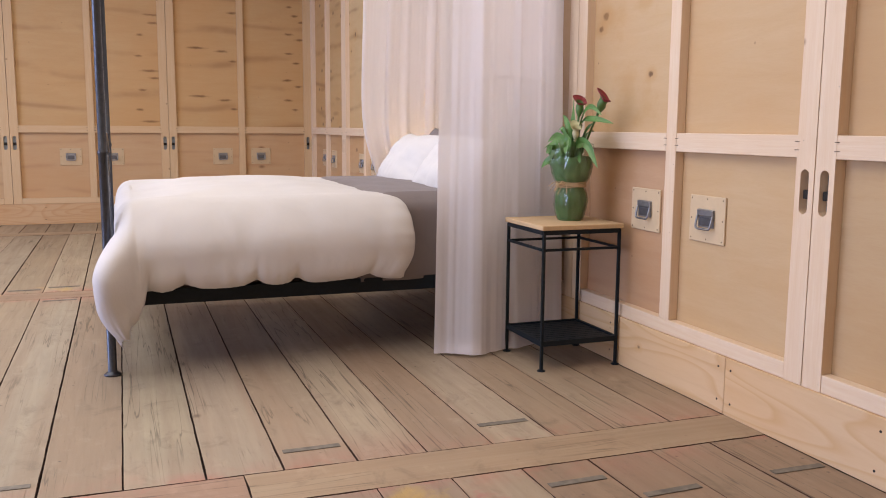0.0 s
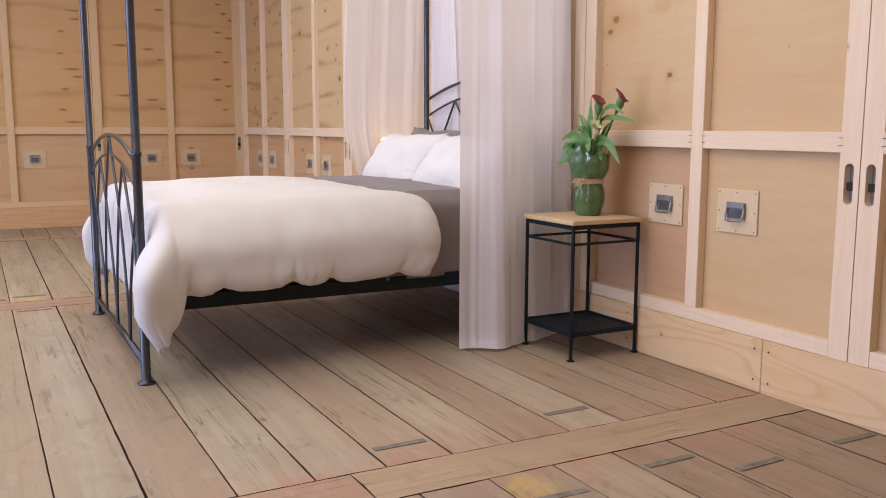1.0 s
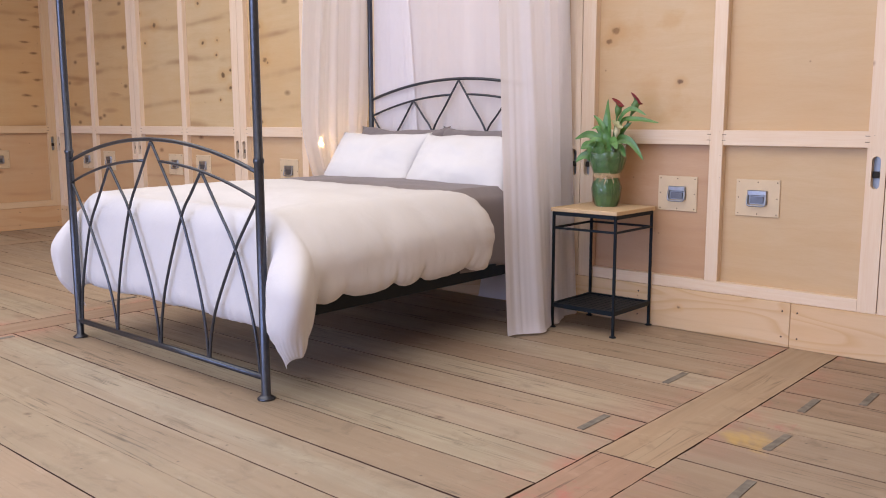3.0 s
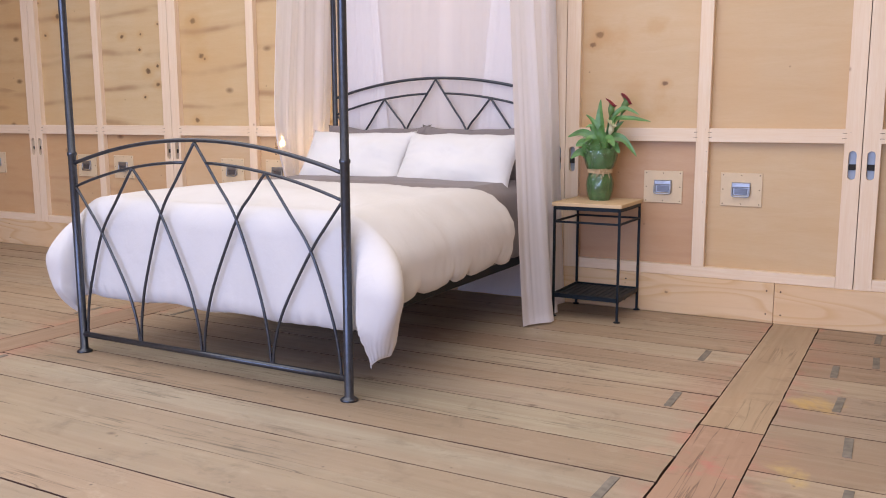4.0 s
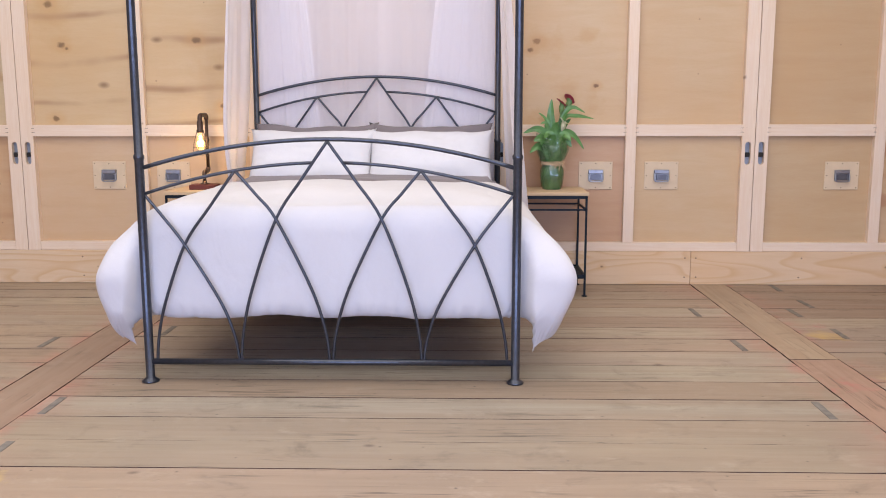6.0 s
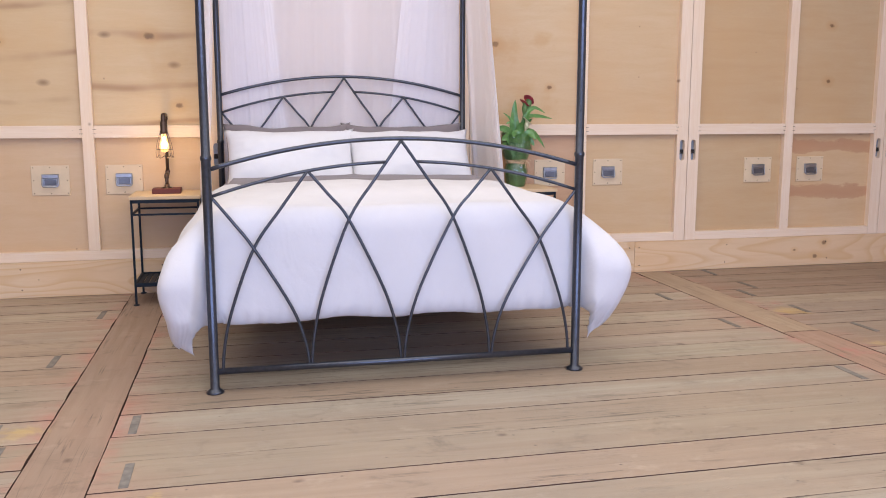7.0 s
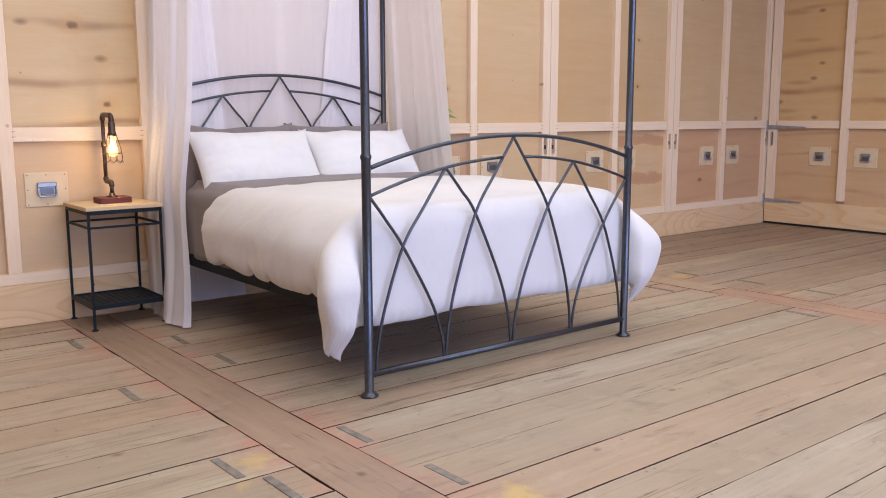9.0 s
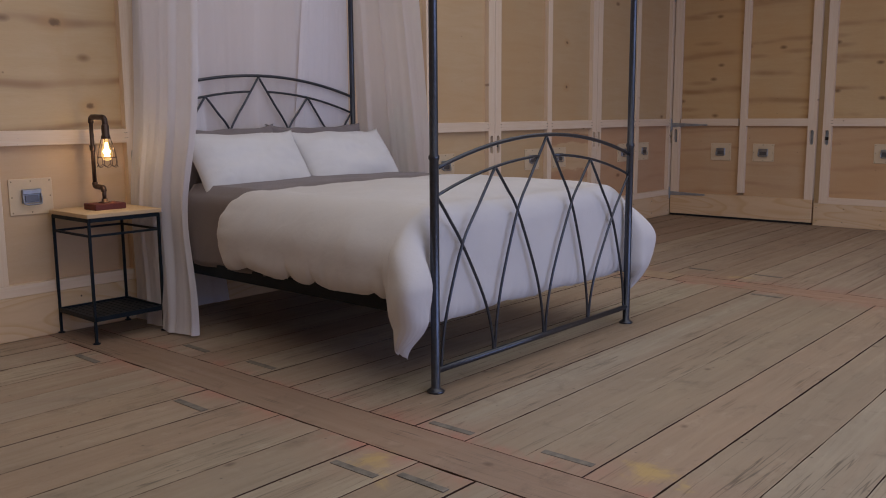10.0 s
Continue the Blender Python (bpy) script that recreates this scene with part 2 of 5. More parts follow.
def floorboards(name, base, along):
    """Worn reclaimed planks, with paint rubbed on near the joints."""
    n = Nodes(name)
    sc = (9.0, 0.55, 9.0) if along == "y" else (0.55, 9.0, 9.0)
    grain = n.noise(n.coords(sc), 2.4, 7, 0.62, 0.5)
    fine = n.noise(n.coords(tuple(3.5 * s for s in sc)), 4.0, 4, 0.7)
    cloud = n.noise(n.coords((1.2, 1.2, 1)), 1.6, 4)
    oi = n.add("ShaderNodeObjectInfo")
    warm = tuple(b * k for b, k in zip(base, (0.93, 0.87, 0.80)))
    grey = tuple(b * k for b, k in zip(base, (0.68, 0.66, 0.64)))
    light = tuple(b * k for b, k in zip(base, (1.16, 1.17, 1.12)))
    pink = tuple(b * k for b, k in zip(base, (0.88, 0.77, 0.71)))
    col = n.ramp(oi.outputs["Random"], [(0.0, light), (0.3, base), (0.65, warm), (0.9, pink), (1.0, light)])
    band = n.noise(n.coords((5.5, 0.12, 5.5) if along == "y" else (0.12, 5.5, 5.5)), 1.5, 3, 0.55)
    col = n.mix(n.maths("MULTIPLY", n.ramp(band, [(0.42, 0.0), (0.62, 1.0)]), 0.6), col, pink)
    col = n.mix(n.maths("MULTIPLY", n.ramp(cloud, [(0.38, 0.0), (0.72, 1.0)]), 0.45), col, grey)
    col = n.mix(n.maths("MULTIPLY", n.ramp(grain, [(0.42, 0.0), (0.78, 1.0)]), 0.28), col, tuple(b * 0.55 for b in warm))
    crack = n.ramp(fine, [(0.60, 0.0), (0.70, 1.0)])
    col = n.mix(n.maths("MULTIPLY", crack, 0.09 if along == "y" else 0.0), col, tuple(b * 0.30 for b in warm))
    long = n.noise(n.coords(tuple(s * k for s, k in zip(sc, (0.7, 0.35, 0.7) if along == "y" else (0.35, 0.7, 0.7)))), 3.0, 3, 0.5, 0.2)
    split = n.ramp(n.maths("ABSOLUTE", n.maths("SUBTRACT", long, 0.5)), [(0.0, 1.0), (0.006, 0.6), (0.013, 0.0)])
    split = n.maths("MULTIPLY", split, n.ramp(n.noise(n.coords((1.5, 0.8, 1)), 1.3, 2), [(0.46, 0.0), (0.56, 1.0)]))
    col = n.mix(n.maths("MULTIPLY", split, 0.75), col, tuple(b * 0.22 for b in warm))
    blotch = n.noise(n.coords((2.5, 1.6, 1)), 3.2, 5, 0.7, 0.6)
    col = n.mix(n.maths("MULTIPLY", n.ramp(blotch, [(0.56, 0.0), (0.72, 1.0)]), 0.45), col, tuple(b * 0.5 for b in grey))
    pale = n.ramp(n.noise(n.coords((3, 2, 1)), 2.6, 5, 0.7), [(0.58, 0.0), (0.74, 1.0)])
    col = n.mix(n.maths("MULTIPLY", pale, 0.35), col, tuple(min(1.0, b * 1.35) for b in base))
    dots = knots(n, (1, 1, 1), 9.0, 0.10, 0.04, True)
    col = n.mix(n.maths("MULTIPLY", dots, 0.85 if along == "y" else 0.3), col, (0.05, 0.035, 0.028))
    k = knots(n, (1, 0.7, 1) if along == "y" else (0.7, 1, 1), 3.1, 0.13, 0.036, True)
    col = n.mix(n.maths("MULTIPLY", k, 0.8), col, (0.07, 0.04, 0.028))
    # red and yellow paint rubbed into the boards beside the cross boards
    pos = n.add("ShaderNodeNewGeometry").outputs["Position"]
    sep = n.add("ShaderNodeSeparateXYZ")
    n.link(pos, sep.inputs[0])
    smear = n.noise(n.coords((1.0, 1.0, 1), False, True), 4.5, 5, 0.7, 0.4)
    for edge, reach in ((2.48, 0.24), (5.95, 0.24)):
        near = n.ramp(n.maths("ABSOLUTE", n.maths("SUBTRACT", sep.outputs[1], edge)), [(0.0, 0.04), (0.110, 0.08), (0.121, 1.0), (0.15, 0.6), (reach, 0.0)])
        wash = n.ramp(n.maths("ABSOLUTE", n.maths("SUBTRACT", sep.outputs[1], edge)), [(0.10, 0.0), (0.13, 0.45), (0.42, 0.0)])
        wash = n.maths("MULTIPLY", wash, n.ramp(n.noise(n.coords((1.0, 0.6, 1), False, True), 1.9, 4, 0.6), [(0.44, 0.0), (0.62, 0.8)]))
        col = n.mix(wash, col, (0.40, 0.20, 0.15))
        m = n.maths("MULTIPLY", near, n.ramp(smear, [(0.46, 0.0), (0.62, 1.0)]))
        col = n.mix(n.maths("MULTIPLY", m, 0.36), col, (0.50, 0.13, 0.10))
    for px, py, size, paint in ((0.80, 2.27, 0.16, (0.62, 0.40, 0.06)), (0.02, 2.25, 0.14, (0.60, 0.42, 0.12)), (-0.40, 6.16, 0.14, (0.62, 0.44, 0.12)), (-1.13, 5.66, 0.14, (0.62, 0.44, 0.10)), (-0.05, 2.48, 0.13, (0.52, 0.12, 0.12)), (0.98, 2.22, 0.10, (0.45, 0.10, 0.12))):
        dx = n.maths("SUBTRACT", sep.outputs[0], px)
        dy = n.maths("SUBTRACT", sep.outputs[1], py)
        d = n.maths("SQRT", n.maths("ADD", n.maths("MULTIPLY", dx, dx), n.maths("MULTIPLY", dy, dy)))
        d = n.maths("ADD", d, n.maths("MULTIPLY", n.maths("SUBTRACT", smear, 0.42), 0.8))
        col = n.mix(n.maths("MULTIPLY", n.ramp(d, [(size * 0.2, 1.0), (size, 0.0)]), 0.42), col, paint)
    rough = n.ramp(grain, [(0.3, 0.42), (0.8, 0.62)])
    return n.finish(col, rough, 0, n.maths("ADD", grain, n.maths("MULTIPLY", crack, -0.6)) if along == "y" else grain, 0.0016, 0.4)


def plain(name, colour, rough, metal=0.0, vary=0.15, scale=30.0, depth=0.0006):
    n = Nodes(name)
    g = n.noise(n.coords((1, 1, 1)), scale, 4)
    col = n.mix(n.ramp(g, [(0.3, 0.0), (0.75, 1.0)]), colour, tuple(c * (1 - vary) for c in colour))
    return n.finish(col, rough, metal, g, depth)


def cloth(name, colour, weave=420.0, crease=0.006):
    n = Nodes(name)
    vec = n.coords((1, 1, 1), False)
    fine = n.noise(vec, weave, 2)
    soft = n.noise(vec, 5.0, 4, 0.5, 0.3)
    col = n.mix(n.ramp(soft, [(0.3, 0.0), (0.8, 1.0)]), colour, tuple(c * 0.93 for c in colour))
    ridge = n.maths("ABSOLUTE", n.maths("SUBTRACT", n.noise(vec, 3.2, 3, 0.5, 1.2), 0.5))
    b = n.maths("ADD", n.maths("MULTIPLY", fine, 0.04), n.maths("ADD", soft, n.maths("MULTIPLY", n.ramp(ridge, [(0.0, 1.0), (0.09, 0.3), (0.2, 0.0)]), 0.12)))
    tiny = n.maths("ABSOLUTE", n.maths("SUBTRACT", n.noise(vec, 14.0, 4, 0.6, 0.8), 0.5))
    b = n.maths("ADD", b, n.maths("MULTIPLY", tiny, -0.22))
    m = n.finish(col, 0.85, 0, b, crease, 0.2)
    n.bsdf.inputs["Sheen Weight"].default_value = 0.15
    return m


def sheer(name, colour, clear):
    n = Nodes(name)
    out = n.t.nodes["Material Output"]
    vec = n.coords((1, 1, 1), False)
    fine = n.noise(vec, 300.0, 2)
    diff = n.add("ShaderNodeBsdfDiffuse")
    trans = n.add("ShaderNodeBsdfTranslucent")
    col = n.mix(n.ramp(fine, [(0.3, 0.0), (0.8, 1.0)]), colour, tuple(c * 0.94 for c in colour))
    n.link(col, diff.inputs["Color"])
    n.link(col, trans.inputs["Color"])
    a = n.add("ShaderNodeMixShader")
    a.inputs[0].default_value = 0.45
    n.link(diff.outputs[0], a.inputs[1])
    n.link(trans.outputs[0], a.inputs[2])
    tr = n.add("ShaderNodeBsdfTransparent")
    b = n.add("ShaderNodeMixShader")
    b.inputs[0].default_value = clear
    n.link(a.outputs[0], b.inputs[1])
    n.link(tr.outputs[0], b.inputs[2])
    n.link(b.outputs[0], out.inputs["Surface"])
    return n.m


# soft stains, and two broad brown patches low behind the plant (y 3.52 and 3.66)
EAST_PATCHES = ((3.33, 1.65, 0.07, 0.6), (3.29, 1.18, 0.08, 0.6), (3.46, 1.28, 0.09, 0.6), (3.60, 1.58, 0.10, 0.7), (3.40, 1.95, 0.08, 0.5), (3.70, 1.10, 0.08, 0.8), (3.52, 0.90, 0.16, 0.8), (3.66, 0.72, 0.18, 0.6), (5.80, 1.45, 0.12, 0.5), (6.85, 1.75, 0.12, 0.6))
EAST_KNOTS = ((3.651, 1.61, 0.017), (3.693, 1.551, 0.013), (3.259, 1.317, 0.011), (1.807, 0.726, 0.009), (5.896, 1.618, 0.02), (5.731, 1.191, 0.015), (1.065, 1.782, 0.012),
              (1.069, 1.378, 0.013), (6.868, 1.852, 0.02), (6.798, 1.592, 0.018), (7.364, 1.493, 0.02), (8.392, 1.969, 0.02), (6.862, 1.111, 0.016), (7.259, 1.386, 0.015), (7.24, 1.85, 0.008), (7.43, 1.78, 0.009), (7.45, 1.66, 0.009), (7.26, 1.53, 0.011), (7.41, 1.29, 0.008), (6.76, 1.57, 0.008), (8.63, 2.09, 0.010), (8.56, 1.82, 0.012), (7.69, 2.1, 0.012), (7.64, 1.77, 0.014))


def marked(y0, y1, z0=0.0, z1=3.3):
    """The knots, stains and brown patches on one stretch of the east wall."""
    return tuple(m for m in EAST_KNOTS + EAST_PATCHES if y0 < m[0] < y1 and z0 < m[1] < z1)


M_PLY_CLEAN = plywood("plywood_clean", (0.585, 0.440, 0.264), (0.34, 0.17, 0.08), 0.05, 0.0, (0.8, 0.8, 6.0), 0.75, 0.0, marked(1.3, 5.5))
M_PLY_EAST = plywood("plywood_lightly_knotty", (0.59, 0.455, 0.268), (0.29, 0.165, 0.085), 0.75, 0.05, (0.8, 0.8, 6.0), 0.6, 0.15, marked(5.4, 8.8, 1.0))
M_PLY_TAN = plywood("plywood_tan", (0.535, 0.40, 0.235), (0.30, 0.15, 0.07), 0.05, 0.03, (0.8, 0.8, 6.0), 0.75, 0.0, marked(-1.0, 2.3, 1.0))
M_PLY_PALE = plywood("plywood_pale", (0.60, 0.46, 0.30), (0.32, 0.17, 0.09), 0.06, 0.0, (0.8, 0.8, 6.0), 0.75, 0.0, ())
M_PLY_KNOT = plywood("plywood_knotty", (0.575, 0.405, 0.21), (0.23, 0.105, 0.04), 0.55, 0.6, (0.8, 0.8, 6.0), 0.55, 0.42)
NORTH_KNOTS = ((1.91, 2.45, 1), (1.97, 2.35, 1), (2.05, 2.28, 1), (1.9, 2.14, 1.4), (2.03, 2.08, 1.6), (1.9, 1.92, 1.3), (1.99, 1.81, 1.2), (1.88, 1.61, 1.6), (2.01, 1.54, 1.2), (1.89, 1.38, 1.3), (1.97, 1.27, 1),
               (0.25, 2.07, 1), (0.23, 1.84, 1), (0.26, 1.47, 1), (0.23, 1.25, 1), (1.26, 2.35, 1.4), (1.26, 1.81, 1.2), (1.26, 1.27, 1), (1.13, 1.92, 1.8), (1.16, 1.37, 1.8), (0.85, 1.95, 2.6), (0.87, 1.41, 2.6), (0.38, 2.29, 2), (0.40, 2.2, 1.6), (0.34, 1.68, 2.4), (0.4, 1.6, 1.6), (0.34, 1.12, 2.4))
M_PLY_NORTH = plywood("plywood_tailed_knots", (0.575, 0.39, 0.195), (0.23, 0.105, 0.04), 0.45, 0.0, (0.8, 0.8, 6.0), 0.45, 0.0, (), (), 0.0, NORTH_KNOTS)
M_PLY_BAND = plywood("plywood_streaked", (0.60, 0.43, 0.25), (0.30, 0.13, 0.06), 0.2, 0.04, (0.8, 0.8, 6.0), 0.75, 0.1, (), ((0.90, 0.05), (0.56, 0.05)))
M_PLY_PINK = plywood("plywood_pinkish", (0.53, 0.35, 0.215), (0.30, 0.13, 0.06), 0.2, 0.04, (0.8, 0.8, 6.0), 0.75, 0.1, marked(3.0, 3.9, 0.0, 1.1))
M_PLY_WARM = plywood("plywood_warm", (0.565, 0.39, 0.225), (0.30, 0.13, 0.06), 0.35, 0.05, (0.8, 0.8, 6.0), 0.75, 0.2, ())
M_STUD = lumber("pine_stud", (0.77, 0.63, 0.48), (0.20, 0.10, 0.05), (14, 14, 0.7), 0.22, 2.4)
# the _N woods are darker, yellower versions for the north wall
M_STUD_N = lumber("tan_pine_stud", (0.64, 0.465, 0.28), (0.20, 0.10, 0.05), (14, 14, 0.7), 0.3, 2.4)
M_RAIL_N = lumber("tan_pine_rail", (0.64, 0.465, 0.28), (0.20, 0.10, 0.05), (0.7, 0.7, 14), 0.3, 2.4)
M_RAIL = lumber("pine_rail", (0.77, 0.63, 0.48), (0.20, 0.10, 0.05), (0.7, 0.7, 14), 0.3, 2.4)
M_BASE = plywood("pine_baseboard", (0.70, 0.545, 0.36), (0.40, 0.23, 0.12), 0.12, 0.03, (0.5, 0.5, 5.0), 2.0, 0.1, ((1.05, 0.17, 0.014), (1.12, 0.07, 0.013), (1.30, 0.12, 0.008), (5.6, 0.10, 0.01), (3.2, 0.12, 0.008)), (), 0.6)
M_BASE_N = plywood("tan_baseboard", (0.60, 0.41, 0.235), (0.34, 0.17, 0.07), 0.3, 0.1, (0.5, 0.5, 5.0), 2.6, 0.4, (), (), 0.5)
M_PLATE = plain("birch_plate", (0.655, 0.51, 0.325), 0.55, 0, 0.1, 14)
M_PLATE_N = plain("tan_plate", (0.585, 0.43, 0.25), 0.55, 0, 0.12, 14)
M_FLOOR_Y = floorboards("plank_lengthwise", (0.394, 0.320, 0.237), "y")
M_FLOOR_PALE = floorboards("plank_pale", (0.358, 0.303, 0.226), "y")
M_FLOOR_S = floorboards("plank_greyed", (0.343, 0.270, 0.200), "y")
M_FLOOR_B = floorboards("cross_board_brown", (0.335, 0.25, 0.185), "x")
M_FLOOR_P = floorboards("cross_board_pinkish", (0.41, 0.285, 0.21), "x")
M_FLOOR_X = floorboards("plank_cross", (0.42, 0.33, 0.23), "x")
M_SUB = plain("subfloor_dark", (0.055, 0.03, 0.022), 0.9)
M_STRIP = plain("grey_strip", (0.235, 0.21, 0.175), 0.7, 0, 0.6, 26)
# plank sides coloured dark, so that the joints read as dark lines
M_EDGE = plain("dark_plank_edge", (0.095, 0.05, 0.033), 0.9)
M_STEEL = plain("zinc_steel", (0.40, 0.41, 0.43), 0.40, 0.95, 0.35, 18)
M_DARKHOLE = plain("recess_dark", (0.02, 0.016, 0.013), 0.8)
M_HINGE = plain("galvanised_hinge", (0.42, 0.44, 0.46), 0.45, 0.7, 0.3, 14)
M_IRON = plain("satin_grey_iron", (0.075, 0.081, 0.096), 0.29, 0.7, 0.3, 60)
M_BLACK = plain("black_painted_iron", (0.007, 0.013, 0.020), 0.5, 0.0, 0.3, 60)
M_DUVET = cloth("white_linen", (0.60, 0.577, 0.57))
M_PILLOW = cloth("white_pillowcase", (0.66, 0.645, 0.64))
M_GREY = cloth("grey_linen", (0.20, 0.17, 0.168))
M_SHEER = sheer("white_voile", (0.96, 0.93, 0.95), 0.13)
M_HEM = sheer("voile_hem", (0.93, 0.91, 0.92), 0.10)
M_CEIL = plain("plywood_ceiling", (0.60, 0.52, 0.43), 0.7, 0, 0.15, 3)
M_BLACK.node_tree.nodes["Principled BSDF"].inputs["Specular IOR Level"].default_value = 0.22
M_SLOT = plain("grey_slot_metal", (0.30, 0.33, 0.36), 0.45, 0.5)

# ---------------------------------------------------------------- floor
floor = part("floor", boxed(X_W - 0.1, X_E + 0.15, Y_S - 0.1, Y_N + 0.15, -0.12, -0.03), M_SUB)
tagged(floor, "worn reclaimed pale pine plank floor with cross boards", "floor", kind="structure")
PITCH, JOINT0 = 0.2408, 1.905
BOARDS = ((2.365, 2.597), (5.832, 6.068), (9.30, 9.53))
SECTIONS = ((Y_S, 2.365), (2.597, 5.832), (6.068, 9.30), (9.53, Y_N + 0.02))


def plank_mesh(width, length, axis, gap, end, seed, material, rag=0.0022):
    """A worn plank whose edges run slightly uneven."""
    r = random.Random(seed)
    w, l = width / 2 - gap, length / 2 - end
    n = 36
    outline = [(w - r.uniform(0, rag), -l + 2 * l * k / n) for k in range(n + 1)] + [(0.02, l - r.uniform(0, rag * 2))]
    outline += [(-w + r.uniform(0, rag), l - 2 * l * k / n) for k in range(n + 1)] + [(-0.02, -l + r.uniform(0, rag * 2))]
    if axis == "x":
        outline = [(-y, x) for x, y in outline]
    bm = bmesh.new()
    top = [bm.verts.new((x, y, 0.0)) for x, y in outline]
    low = [bm.verts.new((x, y, -0.03)) for x, y in outline]
    bm.faces.new(top)
    for k in range(len(top)):
        f = bm.faces.new((top[k], low[k], low[(k + 1) % len(top)], top[(k + 1) % len(top)]))
        f.material_index = 1
    me = mesh_of(bm, "plank")
    me.materials.append(material)
    me.materials.append(M_EDGE)
    return me


rng = random.Random(5)
for y0, y1 in SECTIONS:
    gaps = ((0.0008, 0.002), (0.0016, 0.0025), (0.0026, 0.004), (0.0010, 0.0012), (0.0018, 0.0015))
    kinds, pale = [[plank_mesh(PITCH, y1 - y0, "y", g, e, int(y0 * 10) + i, wood) for i, (g, e) in enumerate(gaps)] for wood in (M_FLOOR_S if y0 < 0 else M_FLOOR_Y, M_FLOOR_PALE)]
    for k in range(-1, 33):
        x1 = JOINT0 - PITCH * k
        part("plank", rng.choice(pale if y0 > 0 and k > 6 and k not in (12, 17) else kinds), M_FLOOR_Y, floor, at=pose(x1 - PITCH / 2 + rng.uniform(-0.002, 0.002), (y0 + y1) / 2, rng.uniform(-0.0015, 0.0), 0, rng.uniform(-0.12, 0.12), 0))
for (y0, y1), lengths in zip(BOARDS, ((1.827, 3.1, 3.25), (3.95, 4.22), (2.2, 3.0, 2.9))):
    x = X_E + 0.01
    for i, length in enumerate(lengths):
        wood = M_FLOOR_B if 5 < y0 < 7 else (M_FLOOR_P if y0 < 3 and i == 1 else M_FLOOR_X)
        part("cross_board", plank_mesh(y1 - y0, length, "x", 0.0006, 0.0012, int(length * 100), wood, 0.0034), wood, floor, at=(x - length / 2, (y0 + y1) / 2, rng.uniform(-0.001, 0.0005)))
        x -= length
# grey strips let into the planks near their ends: joint number and y
for k, y in ((5, 2.757), (2, 2.787), (9, 2.725), (-1, 2.07), (1, 2.058), (2, 2.214), (4, 2.158), (6, 2.09), (8, 2.06), (2, 5.724), (9, 5.762), (11, 5.73), (4, 5.70), (1, 6.164), (5, 6.232), (9, 6.25), (10, 6.184), (13, 2.75), (14, 6.2), (12, 2.06)):
    xm = JOINT0 - PITCH * (k + 0.5)
    part("strip", boxed(-0.098, 0.098, -0.015, 0.015, -0.002, 0.0008, 0.0005), M_STRIP, floor, "grey worn strip let into the plank", at=pose(xm, y, 0.0012, 0, 0, rng.uniform(-2, 2)))

# ---------------------------------------------------------------- walls
# Every wall is a row of frames 1.627 m wide: two stiles, a middle stud, three rails, four plywood fields.
# A wall is built in its own space: x along it, y into the room (stud face at 0), z up.
SW = 0.084           # stud width
Z_BASE, Z_R0, Z_R1, Z_R2 = 0.225, 0.285, 0.992, 1.068


def stile_mesh():
    """A stile with a long grip slot cut through it."""
    bm = bmesh.new()
    z0, z1, s0, s1, h = Z_BASE, Z_C, 0.805, 0.955, 0.019
    w = SW / 2
    n = 8
    loop = [(h * math.cos(a), s1 - h + h * math.sin(a)) for a in (math.pi * k / n for k in range(n + 1))]
    loop += [(-h * math.cos(a), s0 + h - h * math.sin(a)) for a in (math.pi * k / n for k in range(n + 1))]
    m = len(loop)

    fr = [bm.verts.new((x, 0, z)) for x, z in loop]
    bk = [bm.verts.new((x, -PLY, z)) for x, z in loop]
    for i in range(m):
        j = (i + 1) % m
        bm.faces.new((fr[i], bk[i], bk[j], fr[j]))
    # frame round the slot in four pieces
    c = {k: bm.verts.new(p) for k, p in {"tl": (-w, 0, z1), "tr": (w, 0, z1), "bl": (-w, 0, z0), "br": (w, 0, z0)}.items()}
    cb = {k: bm.verts.new(p) for k, p in {"tl": (-w, -PLY, z1), "tr": (w, -PLY, z1), "bl": (-w, -PLY, z0), "br": (w, -PLY, z0)}.items()}
    half = n // 2
    top, bot = half, n + 1 + half
    bm.faces.new([c["tl"], fr[top]] + [fr[i] for i in range(top + 1, bot + 1)] + [c["bl"]])
    bm.faces.new([c["br"], fr[bot]] + [fr[i % m] for i in range(bot + 1, m + top + 1)] + [c["tr"]])
    bm.faces.new([c["tr"], fr[top], c["tl"]])
    bm.faces.new([c["bl"], fr[bot], c["br"]])
    for a, b in (("tl", "tr"), ("tr", "br"), ("br", "bl"), ("bl", "tl")):
        bm.faces.new((c[a], c[b], cb[b], cb[a]))
    bmesh.ops.recalc_face_normals(bm, faces=bm.faces[:])
    return mesh_of(bm, "stile")


